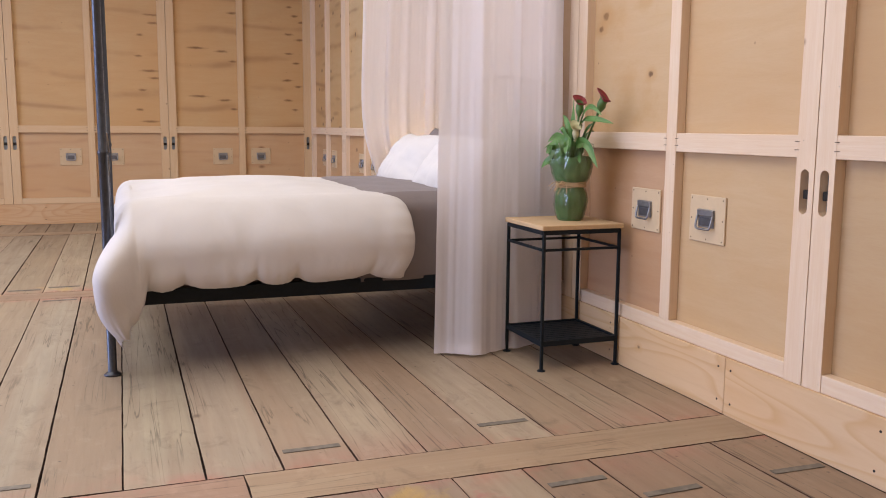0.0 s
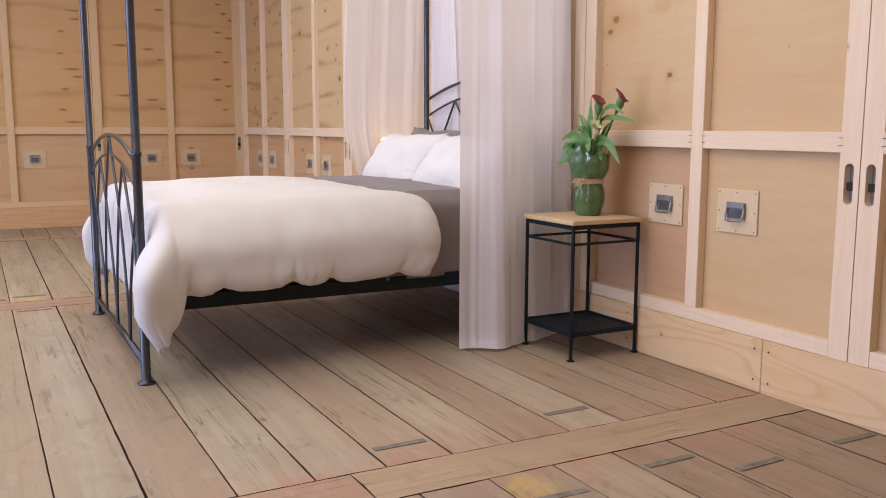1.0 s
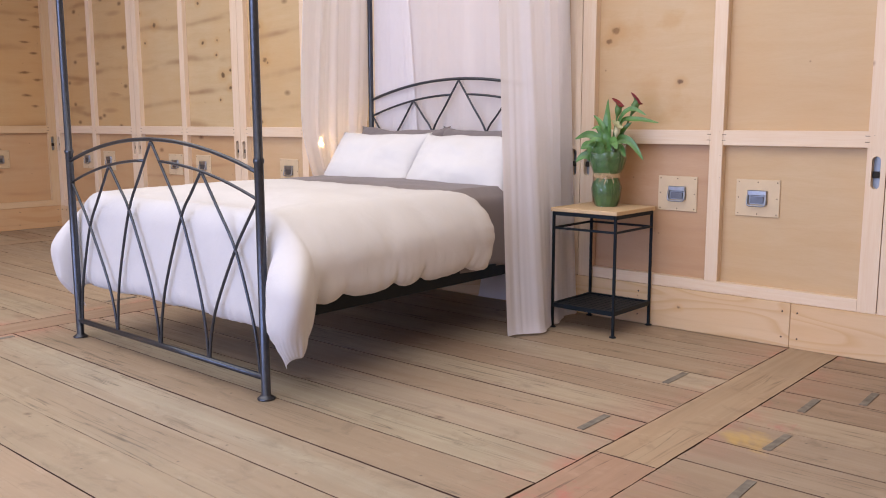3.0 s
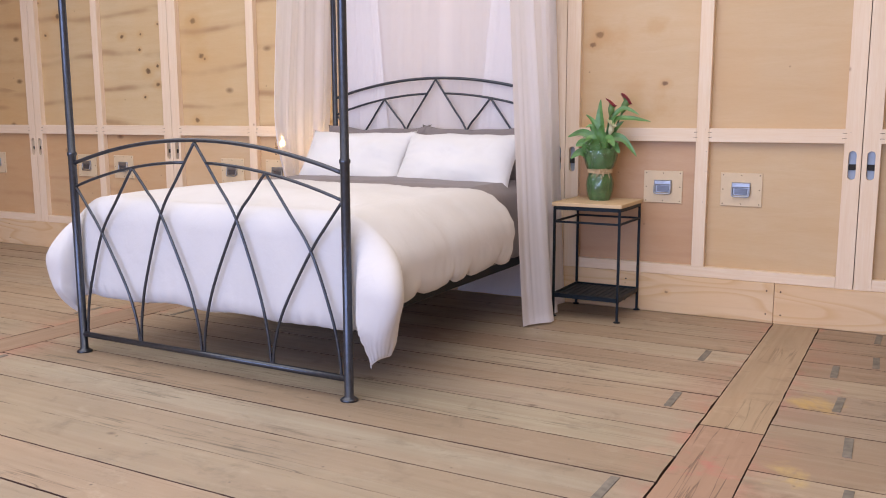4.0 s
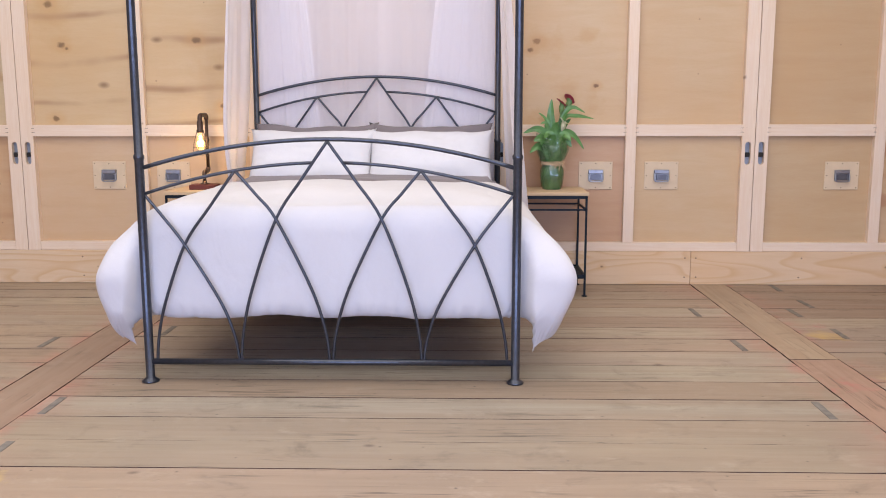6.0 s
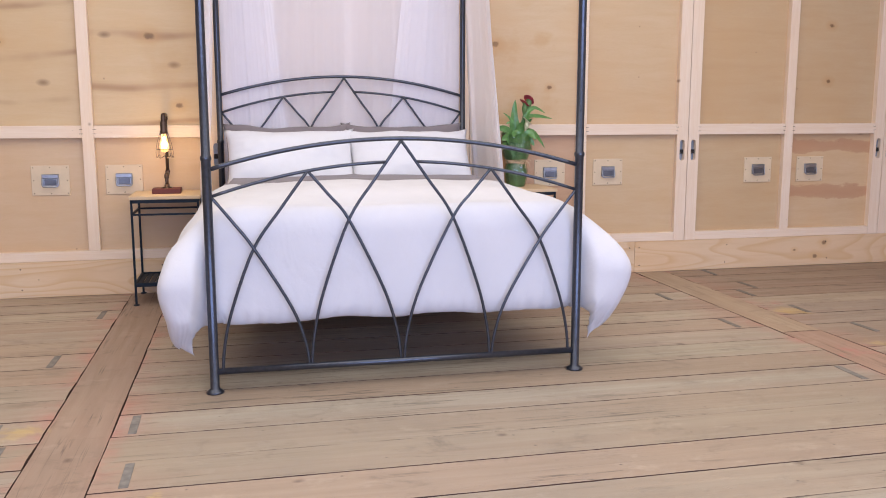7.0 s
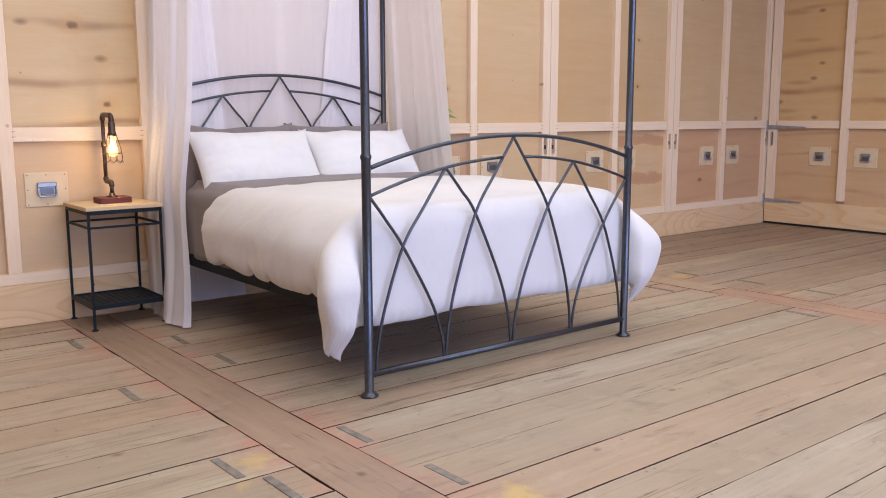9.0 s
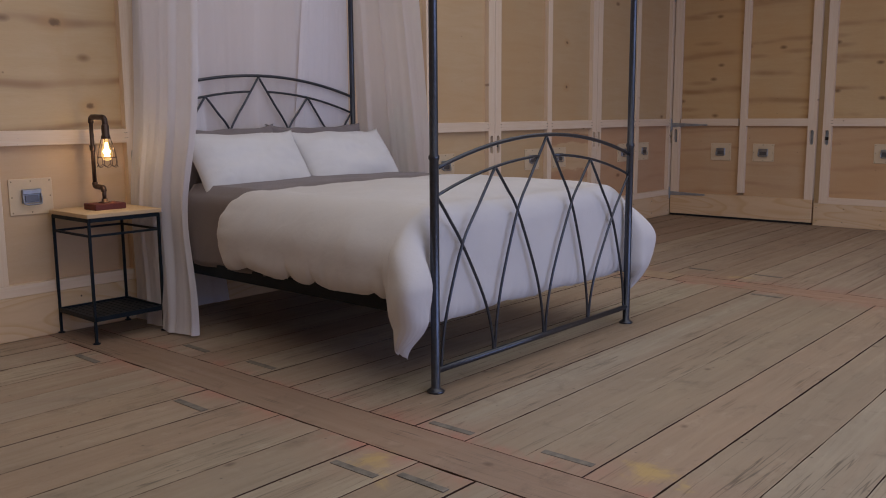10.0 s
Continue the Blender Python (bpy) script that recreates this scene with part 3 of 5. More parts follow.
def handle_meshes():
    plate = boxed(-0.112, 0.112, 0, 0.008, -0.093, 0.093, 0.002)
    dots = bmesh.new()
    for sx in (-0.098, 0, 0.098):
        for sz in (-0.08, 0, 0.08):
            if sx or sz:
                box(dots, sx - 0.003, sx + 0.003, 0.008, 0.0088, sz - 0.003, sz + 0.003)
    dish = boxed(-0.05, 0.05, 0, 0.004, -0.036, 0.036, 0.0015)
    box(dish, -0.05, 0.05, 0.004, 0.013, 0.008, 0.036, 0.004)
    grip = bmesh.new()
    tube(grip, spline([(-0.047, 0.008, 0.012), (-0.047, 0.016, -0.02), (-0.04, 0.02, -0.04), (0, 0.02, -0.042), (0.04, 0.02, -0.04), (0.047, 0.016, -0.02), (0.047, 0.008, 0.012)], 4), 0.0048, 8)
    tub = boxed(-0.034, 0.034, 0.0035, 0.0085, -0.03, 0.004, 0.002)
    return mesh_of(plate, "handle_plate"), mesh_of(dish, "handle_dish"), mesh_of(grip, "grip", True), mesh_of(tub, "dish_hollow"), mesh_of(dots, "plate_screws")


STILE = stile_mesh()
STUD = mesh_of(boxed(-0.035, 0.035, -PLY, 0, Z_R0, Z_C, 0.002), "stud")
PLATE, DISH, GRIP, HOLLOW, DOTS = handle_meshes()
M_DARKMETAL = plain("recess_metal", (0.17, 0.175, 0.19), 0.4, 0.8, 0.3, 20)
M_RUST = plain("dark_screw", (0.16, 0.11, 0.07), 0.5, 0.4)
HALF = MOD / 2


def field_mesh(w, z0, z1):
    return mesh_of(boxed(-w / 2, w / 2, -0.012, 0.0, z0, z1), "plywood_field")


RAIL_W = HALF - SW - 0.0355
RAILS = {k: mesh_of(boxed(-RAIL_W / 2, RAIL_W / 2, -PLY, -0.0012, a, b, 0.002), "rail") for k, (a, b) in {"low": (Z_BASE, Z_R0), "mid": (Z_R1, Z_R2), "top": (2.55, 2.63)}.items()}
FIELDS = {}


def field(material, upper):
    """The shared mesh of an upper or lower plywood field in a material."""
    key = (material.name, upper)
    if key not in FIELDS:
        FIELDS[key] = field_mesh(RAIL_W + 0.02, Z_R2 - 0.01, Z_C) if upper else field_mesh(RAIL_W + 0.02, Z_R0 - 0.01, Z_R1 + 0.01)
    return FIELDS[key]


LOWFRAME = mesh_of(boxed(-HALF + SW + 0.003, HALF - SW - 0.003, -PLY, -0.0008, Z_BASE, Z_R0, 0.002), "bottom_rail")
rw = random.Random(11)
bm = bmesh.new()
for z in (1.018, 1.046):
    box(bm, -0.010, 0.010, -0.001, 0.0022, z - 0.0013, z + 0.0013)
STAPLES = mesh_of(bm, "staple")


def in_wood(me, material):
    """The shared copy of a mesh that carries the given wood."""
    key = (me.name, material.name)
    if key not in FIELDS:
        FIELDS[key] = me.copy()
    return FIELDS[key]


def wall_frame(wall, cx, lowmat, upmat, darker=False, shift=0.003):
    """One frame centred at cx along the wall."""
    stud_mat, rail_mat = (M_STUD_N, M_RAIL_N) if darker else (M_STUD, M_RAIL)
    for s in (-1, 1):
        part("stile", in_wood(STILE, stud_mat), stud_mat, wall, at=(cx + s * (HALF - SW / 2 - 0.0022), 0, 0))
        part("slot_backing", SLOTBACK, M_SLOT, wall, at=(cx + s * (HALF - SW / 2 - 0.0022), 0, 0))
        part("slot_catch", CATCH, M_DARKHOLE, wall, at=(cx + s * (HALF - SW / 2 - 0.0022), 0, 0))
    part("stud", in_wood(STUD, stud_mat), stud_mat, wall, at=(cx, 0, 0))
    part("rail", in_wood(LOWFRAME, rail_mat), rail_mat, wall, at=(cx, 0, 0))
    for s in (-1, 1):
        mx = cx + s * (RAIL_W / 2 + 0.0353)
        for key in ("mid", "top"):
            part("rail", in_wood(RAILS[key], rail_mat), rail_mat, wall, at=(mx, 0, 0))
        for e in (-1, 1):
            part("staple", STAPLES, M_RUST, wall, at=(mx + e * (RAIL_W / 2 - 0.004), -0.0012, 0))
        lm = lowmat[(s + 1) // 2] if isinstance(lowmat, tuple) else lowmat
        part("plywood_panel", field(lm, False), lm, wall, at=(mx, -PLY, 0))
        part("plywood_panel", field(upmat, True), upmat, wall, at=(mx, -PLY, 0))
        plate_mat = M_PLATE_N if darker else M_PLATE
        hp = part("handle_plate", in_wood(PLATE, plate_mat), plate_mat, wall, "pale square plate screwed to the plywood", at=(cx + s * 0.218 + shift, -PLY, 0.73))
        part("handle_dish", DISH, M_STEEL, hp, "zinc recessed lifting handle", at=(0, 0.008, 0.004))
        part("hollow", HOLLOW, M_DARKMETAL, hp, at=(0, 0.009, 0.004))
        part("plate_screws", DOTS, M_RUST, hp)
        part("grip", GRIP, M_STEEL, hp, at=(0, 0.008, 0.004))


CATCH = mesh_of(boxed(-0.017, 0.017, -PLY + 0.008, -0.012, 0.855, 0.885, 0.002), "slot_catch")
SLOTBACK = mesh_of(boxed(-0.022, 0.022, -PLY - 0.001, -PLY + 0.008, 0.80, 0.96), "slot_backing")


def wall(name, label, m, a, b, extra=0.12):
    """The solid backing of a wall, from a to b along it."""
    w = part(name, boxed(a - 0.0, b + 0.0, -PLY - extra, -PLY - 0.012, -0.05, Z_C), M_PLY_CLEAN, at=m)
    return tagged(w, label, "wall", kind="structure")


def base_run(w, a, b, cuts, material=None):
    xs = [a] + [c for c in cuts if a < c < b] + [b]
    for p, q in zip(xs, xs[1:]):
        part("baseboard", boxed(-(q - p) / 2 + 0.001, (q - p) / 2 - 0.001, -PLY, 0.006, 0.0, Z_BASE - 0.001, 0.002), material or M_BASE, w, at=((p + q) / 2, 0, 0))
        for e in (p + 0.03, q - 0.03, p + (q - p) * 0.35, p + (q - p) * 0.7):
            for z in (0.05, 0.18):
                part("screw", SCREW, M_DARKHOLE, w, at=(e + rw.uniform(-0.01, 0.01), 0.006, z))


SCREW = mesh_of(lathe(bmesh.new(), [(0.0045, -0.001), (0.0045, 0.0012), (0.003, 0.0014)], 8), "screw")
SCREW.transform(Matrix.Rotation(radians(-90), 4, "X"))

# east wall: along it runs +y of the room reversed, so that its y points into the room (-x)
EAST = pose(X_E, 0, 0, 0, 0, 90)      # local x = room y, local y = room -x
wall_east = wall("wall_east", "plywood wall of framed panels with pale pine studs", EAST, Y_S - 0.2, Y_N + 0.2)
for k in range(-2, 5):
    cy = 3.027 + MOD * k
    low, up = {-2: (M_PLY_PINK, M_PLY_TAN), -1: ((M_PLY_BAND, M_PLY_TAN), M_PLY_TAN), 0: ((M_PLY_CLEAN, M_PLY_PINK), M_PLY_CLEAN), 1: ((M_PLY_CLEAN, M_PLY_PALE), M_PLY_CLEAN), 2: (M_PLY_PALE, M_PLY_EAST), 3: (M_PLY_WARM, M_PLY_EAST), 4: (M_PLY_WARM, M_PLY_KNOT)}[k]
    wall_frame(wall_east, cy, low, up, False, 0.022 if k == 2 else 0.003)
base_run(wall_east, Y_S, Y_N, (0.18, 2.603, 5.02, 7.45, 9.9))

# north wall
NORTH = pose(0, Y_N, 0, 0, 0, 180)    # local x = -room x, local y = room -y
wall_north = wall("wall_north", "knotty plywood wall of framed panels", NORTH, -X_E - 0.15, -X_W + 0.15)
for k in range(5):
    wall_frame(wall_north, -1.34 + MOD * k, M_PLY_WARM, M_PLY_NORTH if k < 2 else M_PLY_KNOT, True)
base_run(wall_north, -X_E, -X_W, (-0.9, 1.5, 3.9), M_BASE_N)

# south wall, with a door leaf in its first frame
SOUTH = pose(0, Y_S, 0, 0, 0, 0)      # local x = room x, local y = room y
wall_south = wall("wall_south", "plywood wall of framed panels beside a wide door", SOUTH, X_W - 0.15, X_E + 0.15)
for k in range(1, 5):
    wall_frame(wall_south, 1.34 - MOD * k, M_PLY_WARM, M_PLY_KNOT)
base_run(wall_south, X_W, 0.57, (-2.8, -0.4))
door = group_at("door_1", 1.36, Y_S, 0, "wide closed plywood door on two strap hinges", "door", kind="structure")
DW = 1.55
for s in (-1, 1):
    part("stile", STILE, M_STUD, door, at=(s * (DW / 2 - SW / 2), 0.004, 0))
    part("slot_backing", SLOTBACK, M_SLOT, door, at=(s * (DW / 2 - SW / 2), 0.004, 0))
part("stud", STUD, M_STUD, door, at=(-0.025, 0.004, 0))
part("bottom_board", boxed(-DW / 2, DW / 2, -PLY, 0.008, 0.022, Z_R0 - 0.03, 0.002), M_BASE, door)
for s in (-1, 1):
    w = DW / 2 - SW * 1.5
    mx = s * (w / 2 + SW / 2) - 0.012
    part("rail", boxed(-w / 2, w / 2, -PLY, 0.003, Z_R1, Z_R2, 0.002), M_RAIL, door, at=(mx, 0, 0))
    part("plywood_panel", boxed(-w / 2 - 0.01, w / 2 + 0.01, -0.012, 0, Z_R0 - 0.04, Z_R1 + 0.01), M_PLY_WARM, door, at=(mx, -PLY + 0.003, 0))
    part("plywood_panel", boxed(-w / 2 - 0.01, w / 2 + 0.01, -0.012, 0, Z_R2 - 0.01, Z_C), M_PLY_KNOT, door, at=(mx, -PLY + 0.003, 0))
    hp = part("handle_plate", PLATE, M_PLATE, door, "pale square plate screwed to the plywood", at=(s * 0.23 - 0.01, -PLY + 0.004, 0.715))
    part("handle_dish", DISH, M_STEEL, hp, "zinc recessed lifting handle", at=(0, 0.008, 0.004))
    part("hollow", HOLLOW, M_DARKMETAL, hp, at=(0, 0.009, 0.004))
    part("plate_screws", DOTS, M_RUST, hp)
    part("grip", GRIP, M_STEEL, hp, at=(0, 0.008, 0.004))
for z in (1.0, 0.243, 2.4):
    bm = bmesh.new()
    x1 = DW / 2
    vs = [(x1 + 0.01, -0.022), (x1 - 0.40, -0.009), (x1 - 0.42, 0.0), (x1 - 0.40, 0.009), (x1 + 0.01, 0.022)]
    f = bm.faces.new([bm.verts.new((x, 0.009, zz)) for x, zz in vs])
    r = bmesh.ops.extrude_face_region(bm, geom=[f])
    bmesh.ops.translate(bm, verts=[v for v in r["geom"] if isinstance(v, bmesh.types.BMVert)], vec=(0, 0.005, 0))
    box(bm, x1 + 0.008, x1 + 0.036, 0.006, 0.016, -0.07, 0.07, 0.002)
    tube(bm, [(x1 + 0.006, 0.016, -0.06), (x1 + 0.006, 0.016, 0.06)], 0.008, 8)
    bmesh.ops.recalc_face_normals(bm, faces=bm.faces[:])
    part("strap_hinge", bm, M_HINGE, door, "grey galvanised strap hinge", at=(0, 0, z))
# near-black strip painted in for the shade of the gap under the door
part("threshold_gap", boxed(-DW / 2, DW / 2, -PLY, -0.004, 0.0, 0.02), M_DARKHOLE, door)

# west side: plain wall with a wide opening that lets the daylight in
W_O0, W_O1, W_OA, W_OZ = 1.1, 7.5, 0.45, 2.65
bm = bmesh.new()
box(bm, X_W - 0.15, X_W, Y_S - 0.2, W_O0, -0.05, Z_C)
box(bm, X_W - 0.15, X_W, W_O1, Y_N + 0.2, -0.05, Z_C)
box(bm, X_W - 0.15, X_W, W_O0, W_O1, W_OZ, Z_C)
box(bm, X_W - 0.15, X_W, W_O0, W_O1, -0.05, W_OA)
tagged(part("wall_west", bm, M_PLY_CLEAN), "plywood wall with a wide window opening to daylight", "wall", kind="structure")

# ceiling, with an opening added for the overhead fill light
bm = bmesh.new()
for x0, x1, y0, y1 in ((X_W - 0.2, -3.8, Y_S - 0.2, Y_N + 0.2), (1.2, X_E + 0.2, Y_S - 0.2, Y_N + 0.2), (-3.8, 1.2, Y_S - 0.2, 1.1), (-3.8, 1.2, 8.2, Y_N + 0.2)):
    box(bm, x0, x1, y0, y1, Z_C, Z_C + 0.15)
tagged(part("ceiling", bm, M_CEIL), "plain plywood ceiling with an opening for the added fill light", "ceiling", kind="structure")

# ---------------------------------------------------------------- the bed
BY, BX0, BX1, HW = 4.695, -0.060, 2.076, 0.787     # middle line, foot, head, half width between posts


def end_bars(side, lift, low):
    """The bars of a bed end, as (offset from the middle, height) lists; side is -1 or 1."""
    def bar(t, x, b):
        d = (b[0] - x[0], b[1] - x[1])
        return [t, ((t[0] + x[0]) / 2, (t[1] + x[1]) / 2 + 0.004), x, (x[0] + d[0] * 0.66, x[1] + d[1] * 0.48), (x[0] + d[0] * 0.92, x[1] + d[1] * 0.78), b]
    rows = (((0, 1.032), (0.222, 0.707), (0.388, low)), ((0.388, 0.911), (0.222, 0.707), (0.006, low)),
            ((0.388, 0.911), (0.612, 0.598), (0.752, low)), ((0.772, 0.81), (0.612, 0.598), (0.396, low)))
    out = []
    for t, x, b in rows:
        t, x, b = (t[0], t[1] + lift), (x[0], x[1] + lift), b
        out.append([(side * p, z) for p, z in bar(t, x, b)])
    return out


bed = group_at("canopy_bed", (BX0 + BX1) / 2, BY, 0, "grey iron four-poster canopy bed with lattice ends", "bed")
OX = -(BX0 + BX1) / 2


def bed_part(name, bm, mat=None, label="", smooth=True):
    """A part in room coordinates, hung under the bed."""
    for v in bm.verts:
        v.co.x += OX
        v.co.y -= BY
    return part(name, bm, mat or M_IRON, bed, label, smooth)


POST_TOP = 2.18
for x, lift, low in ((BX0, 0.0, 0.09), (BX1, 0.337, 0.40)):
    for s in (-1, 1):
        y = BY + s * HW
        bm = lathe(bmesh.new(), [(0.036, 0.0), (0.038, 0.006), (0.030, 0.012), (0.0190, 0.02), (0.0190, 0.955), (0.0225, 0.962), (0.0225, 0.972), (0.0178, 0.979), (0.0168, POST_TOP), (0.026, POST_TOP + 0.01), (0.018, POST_TOP + 0.03)], 20, (x, y, 0))
        bed_part("post", bm)
        for pts in end_bars(s, lift, low):
            bed_part("bar", tube(bmesh.new(), spline([(x, BY + p, z) for p, z in pts], 5), 0.0066, 8))
    # two arches and a bottom rail
    arch = [(x, BY + HW * k / 12, 0.918 + lift + (1.040 - 0.918) * (1 - (k / 12) ** 2)) for k in range(-12, 13)]
    bed_part("top_arch", tube(bmesh.new(), arch, 0.0092, 10))
    for s in (-1, 1):
        low_arch = [(x, BY + s * p, 0.808 + lift + 0.136 * (1 - (p / HW) ** 2)) for p in [0.062 + (HW - 0.062) * k / 12 for k in range(13)]]
        bed_part("lower_arch", tube(bmesh.new(), low_arch, 0.0070, 8))
    bed_part("bottom_rail", tube(bmesh.new(), [(x, BY - HW, low), (x, BY + HW, low)], 0.014, 10))
for s in (-1, 1):
    y = BY + s * (HW - 0.012)
    bm = bmesh.new()
    box(bm, 0.03, BX1, y - 0.004, y + 0.004, 0.30, 0.368, 0.002)
    box(bm, 0.03, BX1, min(y, y - s * 0.05), max(y, y - s * 0.05), 0.30, 0.308)
    bed_part("side_rail", bm, M_BLACK, "", False)
for k in range(7):
    x = 0.15 + k * 0.29
    bed_part("slat", boxed(x - 0.04, x + 0.04, BY - HW + 0.03, BY + HW - 0.03, 0.309, 0.325, 0.002), M_BLACK, "", False)
# canopy frame that carries the curtains
for y in (BY - HW, BY + HW):
    bed_part("canopy_rail", tube(bmesh.new(), [(BX0, y, POST_TOP - 0.03), (BX1, y, POST_TOP - 0.03)], 0.012, 10))
for x in (BX0, BX1):
    bed_part("canopy_rail", tube(bmesh.new(), [(x, BY - HW, POST_TOP - 0.03), (x, BY + HW, POST_TOP - 0.03)], 0.012, 10))


# ---------------------------------------------------------------- bedding
def pillow_mesh(w, h, t, seed, name):
    """A stuffed pillow lying in x (width) and z (height), thick in y."""
    nu, nv = 52, 34
    vs, fs = [], []

    def at(u, v, s):
        a, b = 2 * u - 1, 2 * v - 1
        ex, ez = w / 2 * a, h / 2 * b
        # seams sag inwards between the pointed corners
        ex *= 1 - 0.055 * (1 - abs(b) ** 2.4) + 0.02 * (abs(a) * abs(b)) ** 10
        ez *= 1 - 0.10 * (1 - abs(a) ** 2.4) + 0.04 * (abs(a) * abs(b)) ** 10
        full = ((1 - abs(a) ** 3.6) * (1 - abs(b) ** 3.2)) ** 0.62
        seam = (1 - full) * min(1.0, 6 * (1 - max(abs(a), abs(b))))
        nz = noise.noise(Vector((a * 1.7 + seed, b * 1.7, s * 3.0))) * 0.026 + noise.noise(Vector((a * 5 + seed, b * 5, s))) * 0.004
        nz += (0.5 - abs(noise.noise(Vector((a * 7 + seed, b * 4, s * 2))))) * 0.005 + 0.006 * seam * math.sin(26 * (a if abs(b) > abs(a) else b) + 3 * seed)
        ey = s * (t / 2 * full) + nz * full
        ez += noise.noise(Vector((a * 2.2, seed, 1.0))) * 0.015 * abs(b)
        return (ex, ey, ez)
    for s in (1, -1):
        for j in range(nv + 1):
            for i in range(nu + 1):
                vs.append(at(i / nu, j / nv, s))
    n1 = (nu + 1) * (nv + 1)
    for base, flip in ((0, True), (n1, False)):
        for j in range(nv):
            for i in range(nu):
                q = (base + j * (nu + 1) + i, base + j * (nu + 1) + i + 1, base + (j + 1) * (nu + 1) + i + 1, base + (j + 1) * (nu + 1) + i)
                fs.append(q[::-1] if flip else q)
    me = bpy.data.meshes.new(name)
    me.from_pydata(vs, [], fs)
    bm = bmesh.new()
    bm.from_mesh(me)
    bmesh.ops.remove_doubles(bm, verts=bm.verts[:], dist=0.0004)
    bmesh.ops.recalc_face_normals(bm, faces=bm.faces[:])
    bm.to_mesh(me)
    bm.free()
    me.polygons.foreach_set("use_smooth", [True] * len(me.polygons))
    return me


def soft_box(x0, x1, y0, y1, z0, z1, r, wob, name):
    """A mattress-like block with round edges and a slightly uneven surface."""
    bm = bmesh.new()
    bmesh.ops.create_cube(bm, size=1.0)
    bmesh.ops.subdivide_edges(bm, edges=bm.edges[:], cuts=22, use_grid_fill=True)
    c = Vector(((x0 + x1) / 2, (y0 + y1) / 2, (z0 + z1) / 2))
    h = Vector(((x1 - x0) / 2, (y1 - y0) / 2, (z1 - z0) / 2))
    for v in bm.verts:
        p = Vector((v.co.x * 2 * h.x, v.co.y * 2 * h.y, v.co.z * 2 * h.z))
        q = Vector([max(-(a - r), min(a - r, b)) for a, b in zip(h, p)])
        d = p - q
        if d.length > 1e-6:
            p = q + d.normalized() * r
        nn = noise.noise(p * 3.1) * wob + noise.noise(p * 9.0) * wob * 0.4
        v.co = c + p + (p.normalized() * nn)
    return mesh_of(bm, name, True)


mattress = part("mattress", soft_box(0.06, 2.01, BY - 0.735, BY + 0.735, 0.326, 0.70, 0.06, 0.004, "mattress"), M_GREY)
tagged(mattress, "mattress wrapped in a dark grey linen sheet", "mattress")
# grey blanket under the duvet, hanging over both sides at the head
GX0, GX1 = 1.06, 1.74


def blanket(u, v):
    x = GX0 + (GX1 - GX0) * u + 0.03 * noise.noise(Vector((v * 6, 3.0, 0)))
    s = (v * 2 - 1) * 1.135
    a = abs(s)
    sg = 1 if s >= 0 else -1
    if a < 0.72:
        y, z = s, 0.742 + 0.028 * smoothstep(1.10, 1.22, x) + 0.012 * (1 - (a / 0.72) ** 2)
    elif a < 0.72 + 0.11:
        t = (a - 0.72) / 0.11 * math.pi / 2
        y, z = sg * (0.72 + 0.065 * math.sin(t)), 0.677 + 0.065 * math.cos(t)
    else:
        d = a - 0.83
        y, z = sg * (0.785 + 0.012 * math.sin(x * 21) * d * 3), 0.677 - d * 1.06
    z += 0.005 * noise.noise(Vector((x * 7, s * 5, 2)))
    return (x, BY + y, z)


me = sheet(blanket, 30, 80, "blanket")
ob = part("blanket", me, M_GREY)
mod = ob.modifiers.new("thickness", "SOLIDIFY")
mod.thickness = 0.012
tagged(ob, "dark grey linen blanket folded under the duvet", "blanket")

# duvet: a square cloth laid over the mattress; d is how far a point hangs past the edge
D_X0, D_X1, TOP = 0.05, 1.185, 0.755
DROP_S, DROP_F = 0.465, 0.53


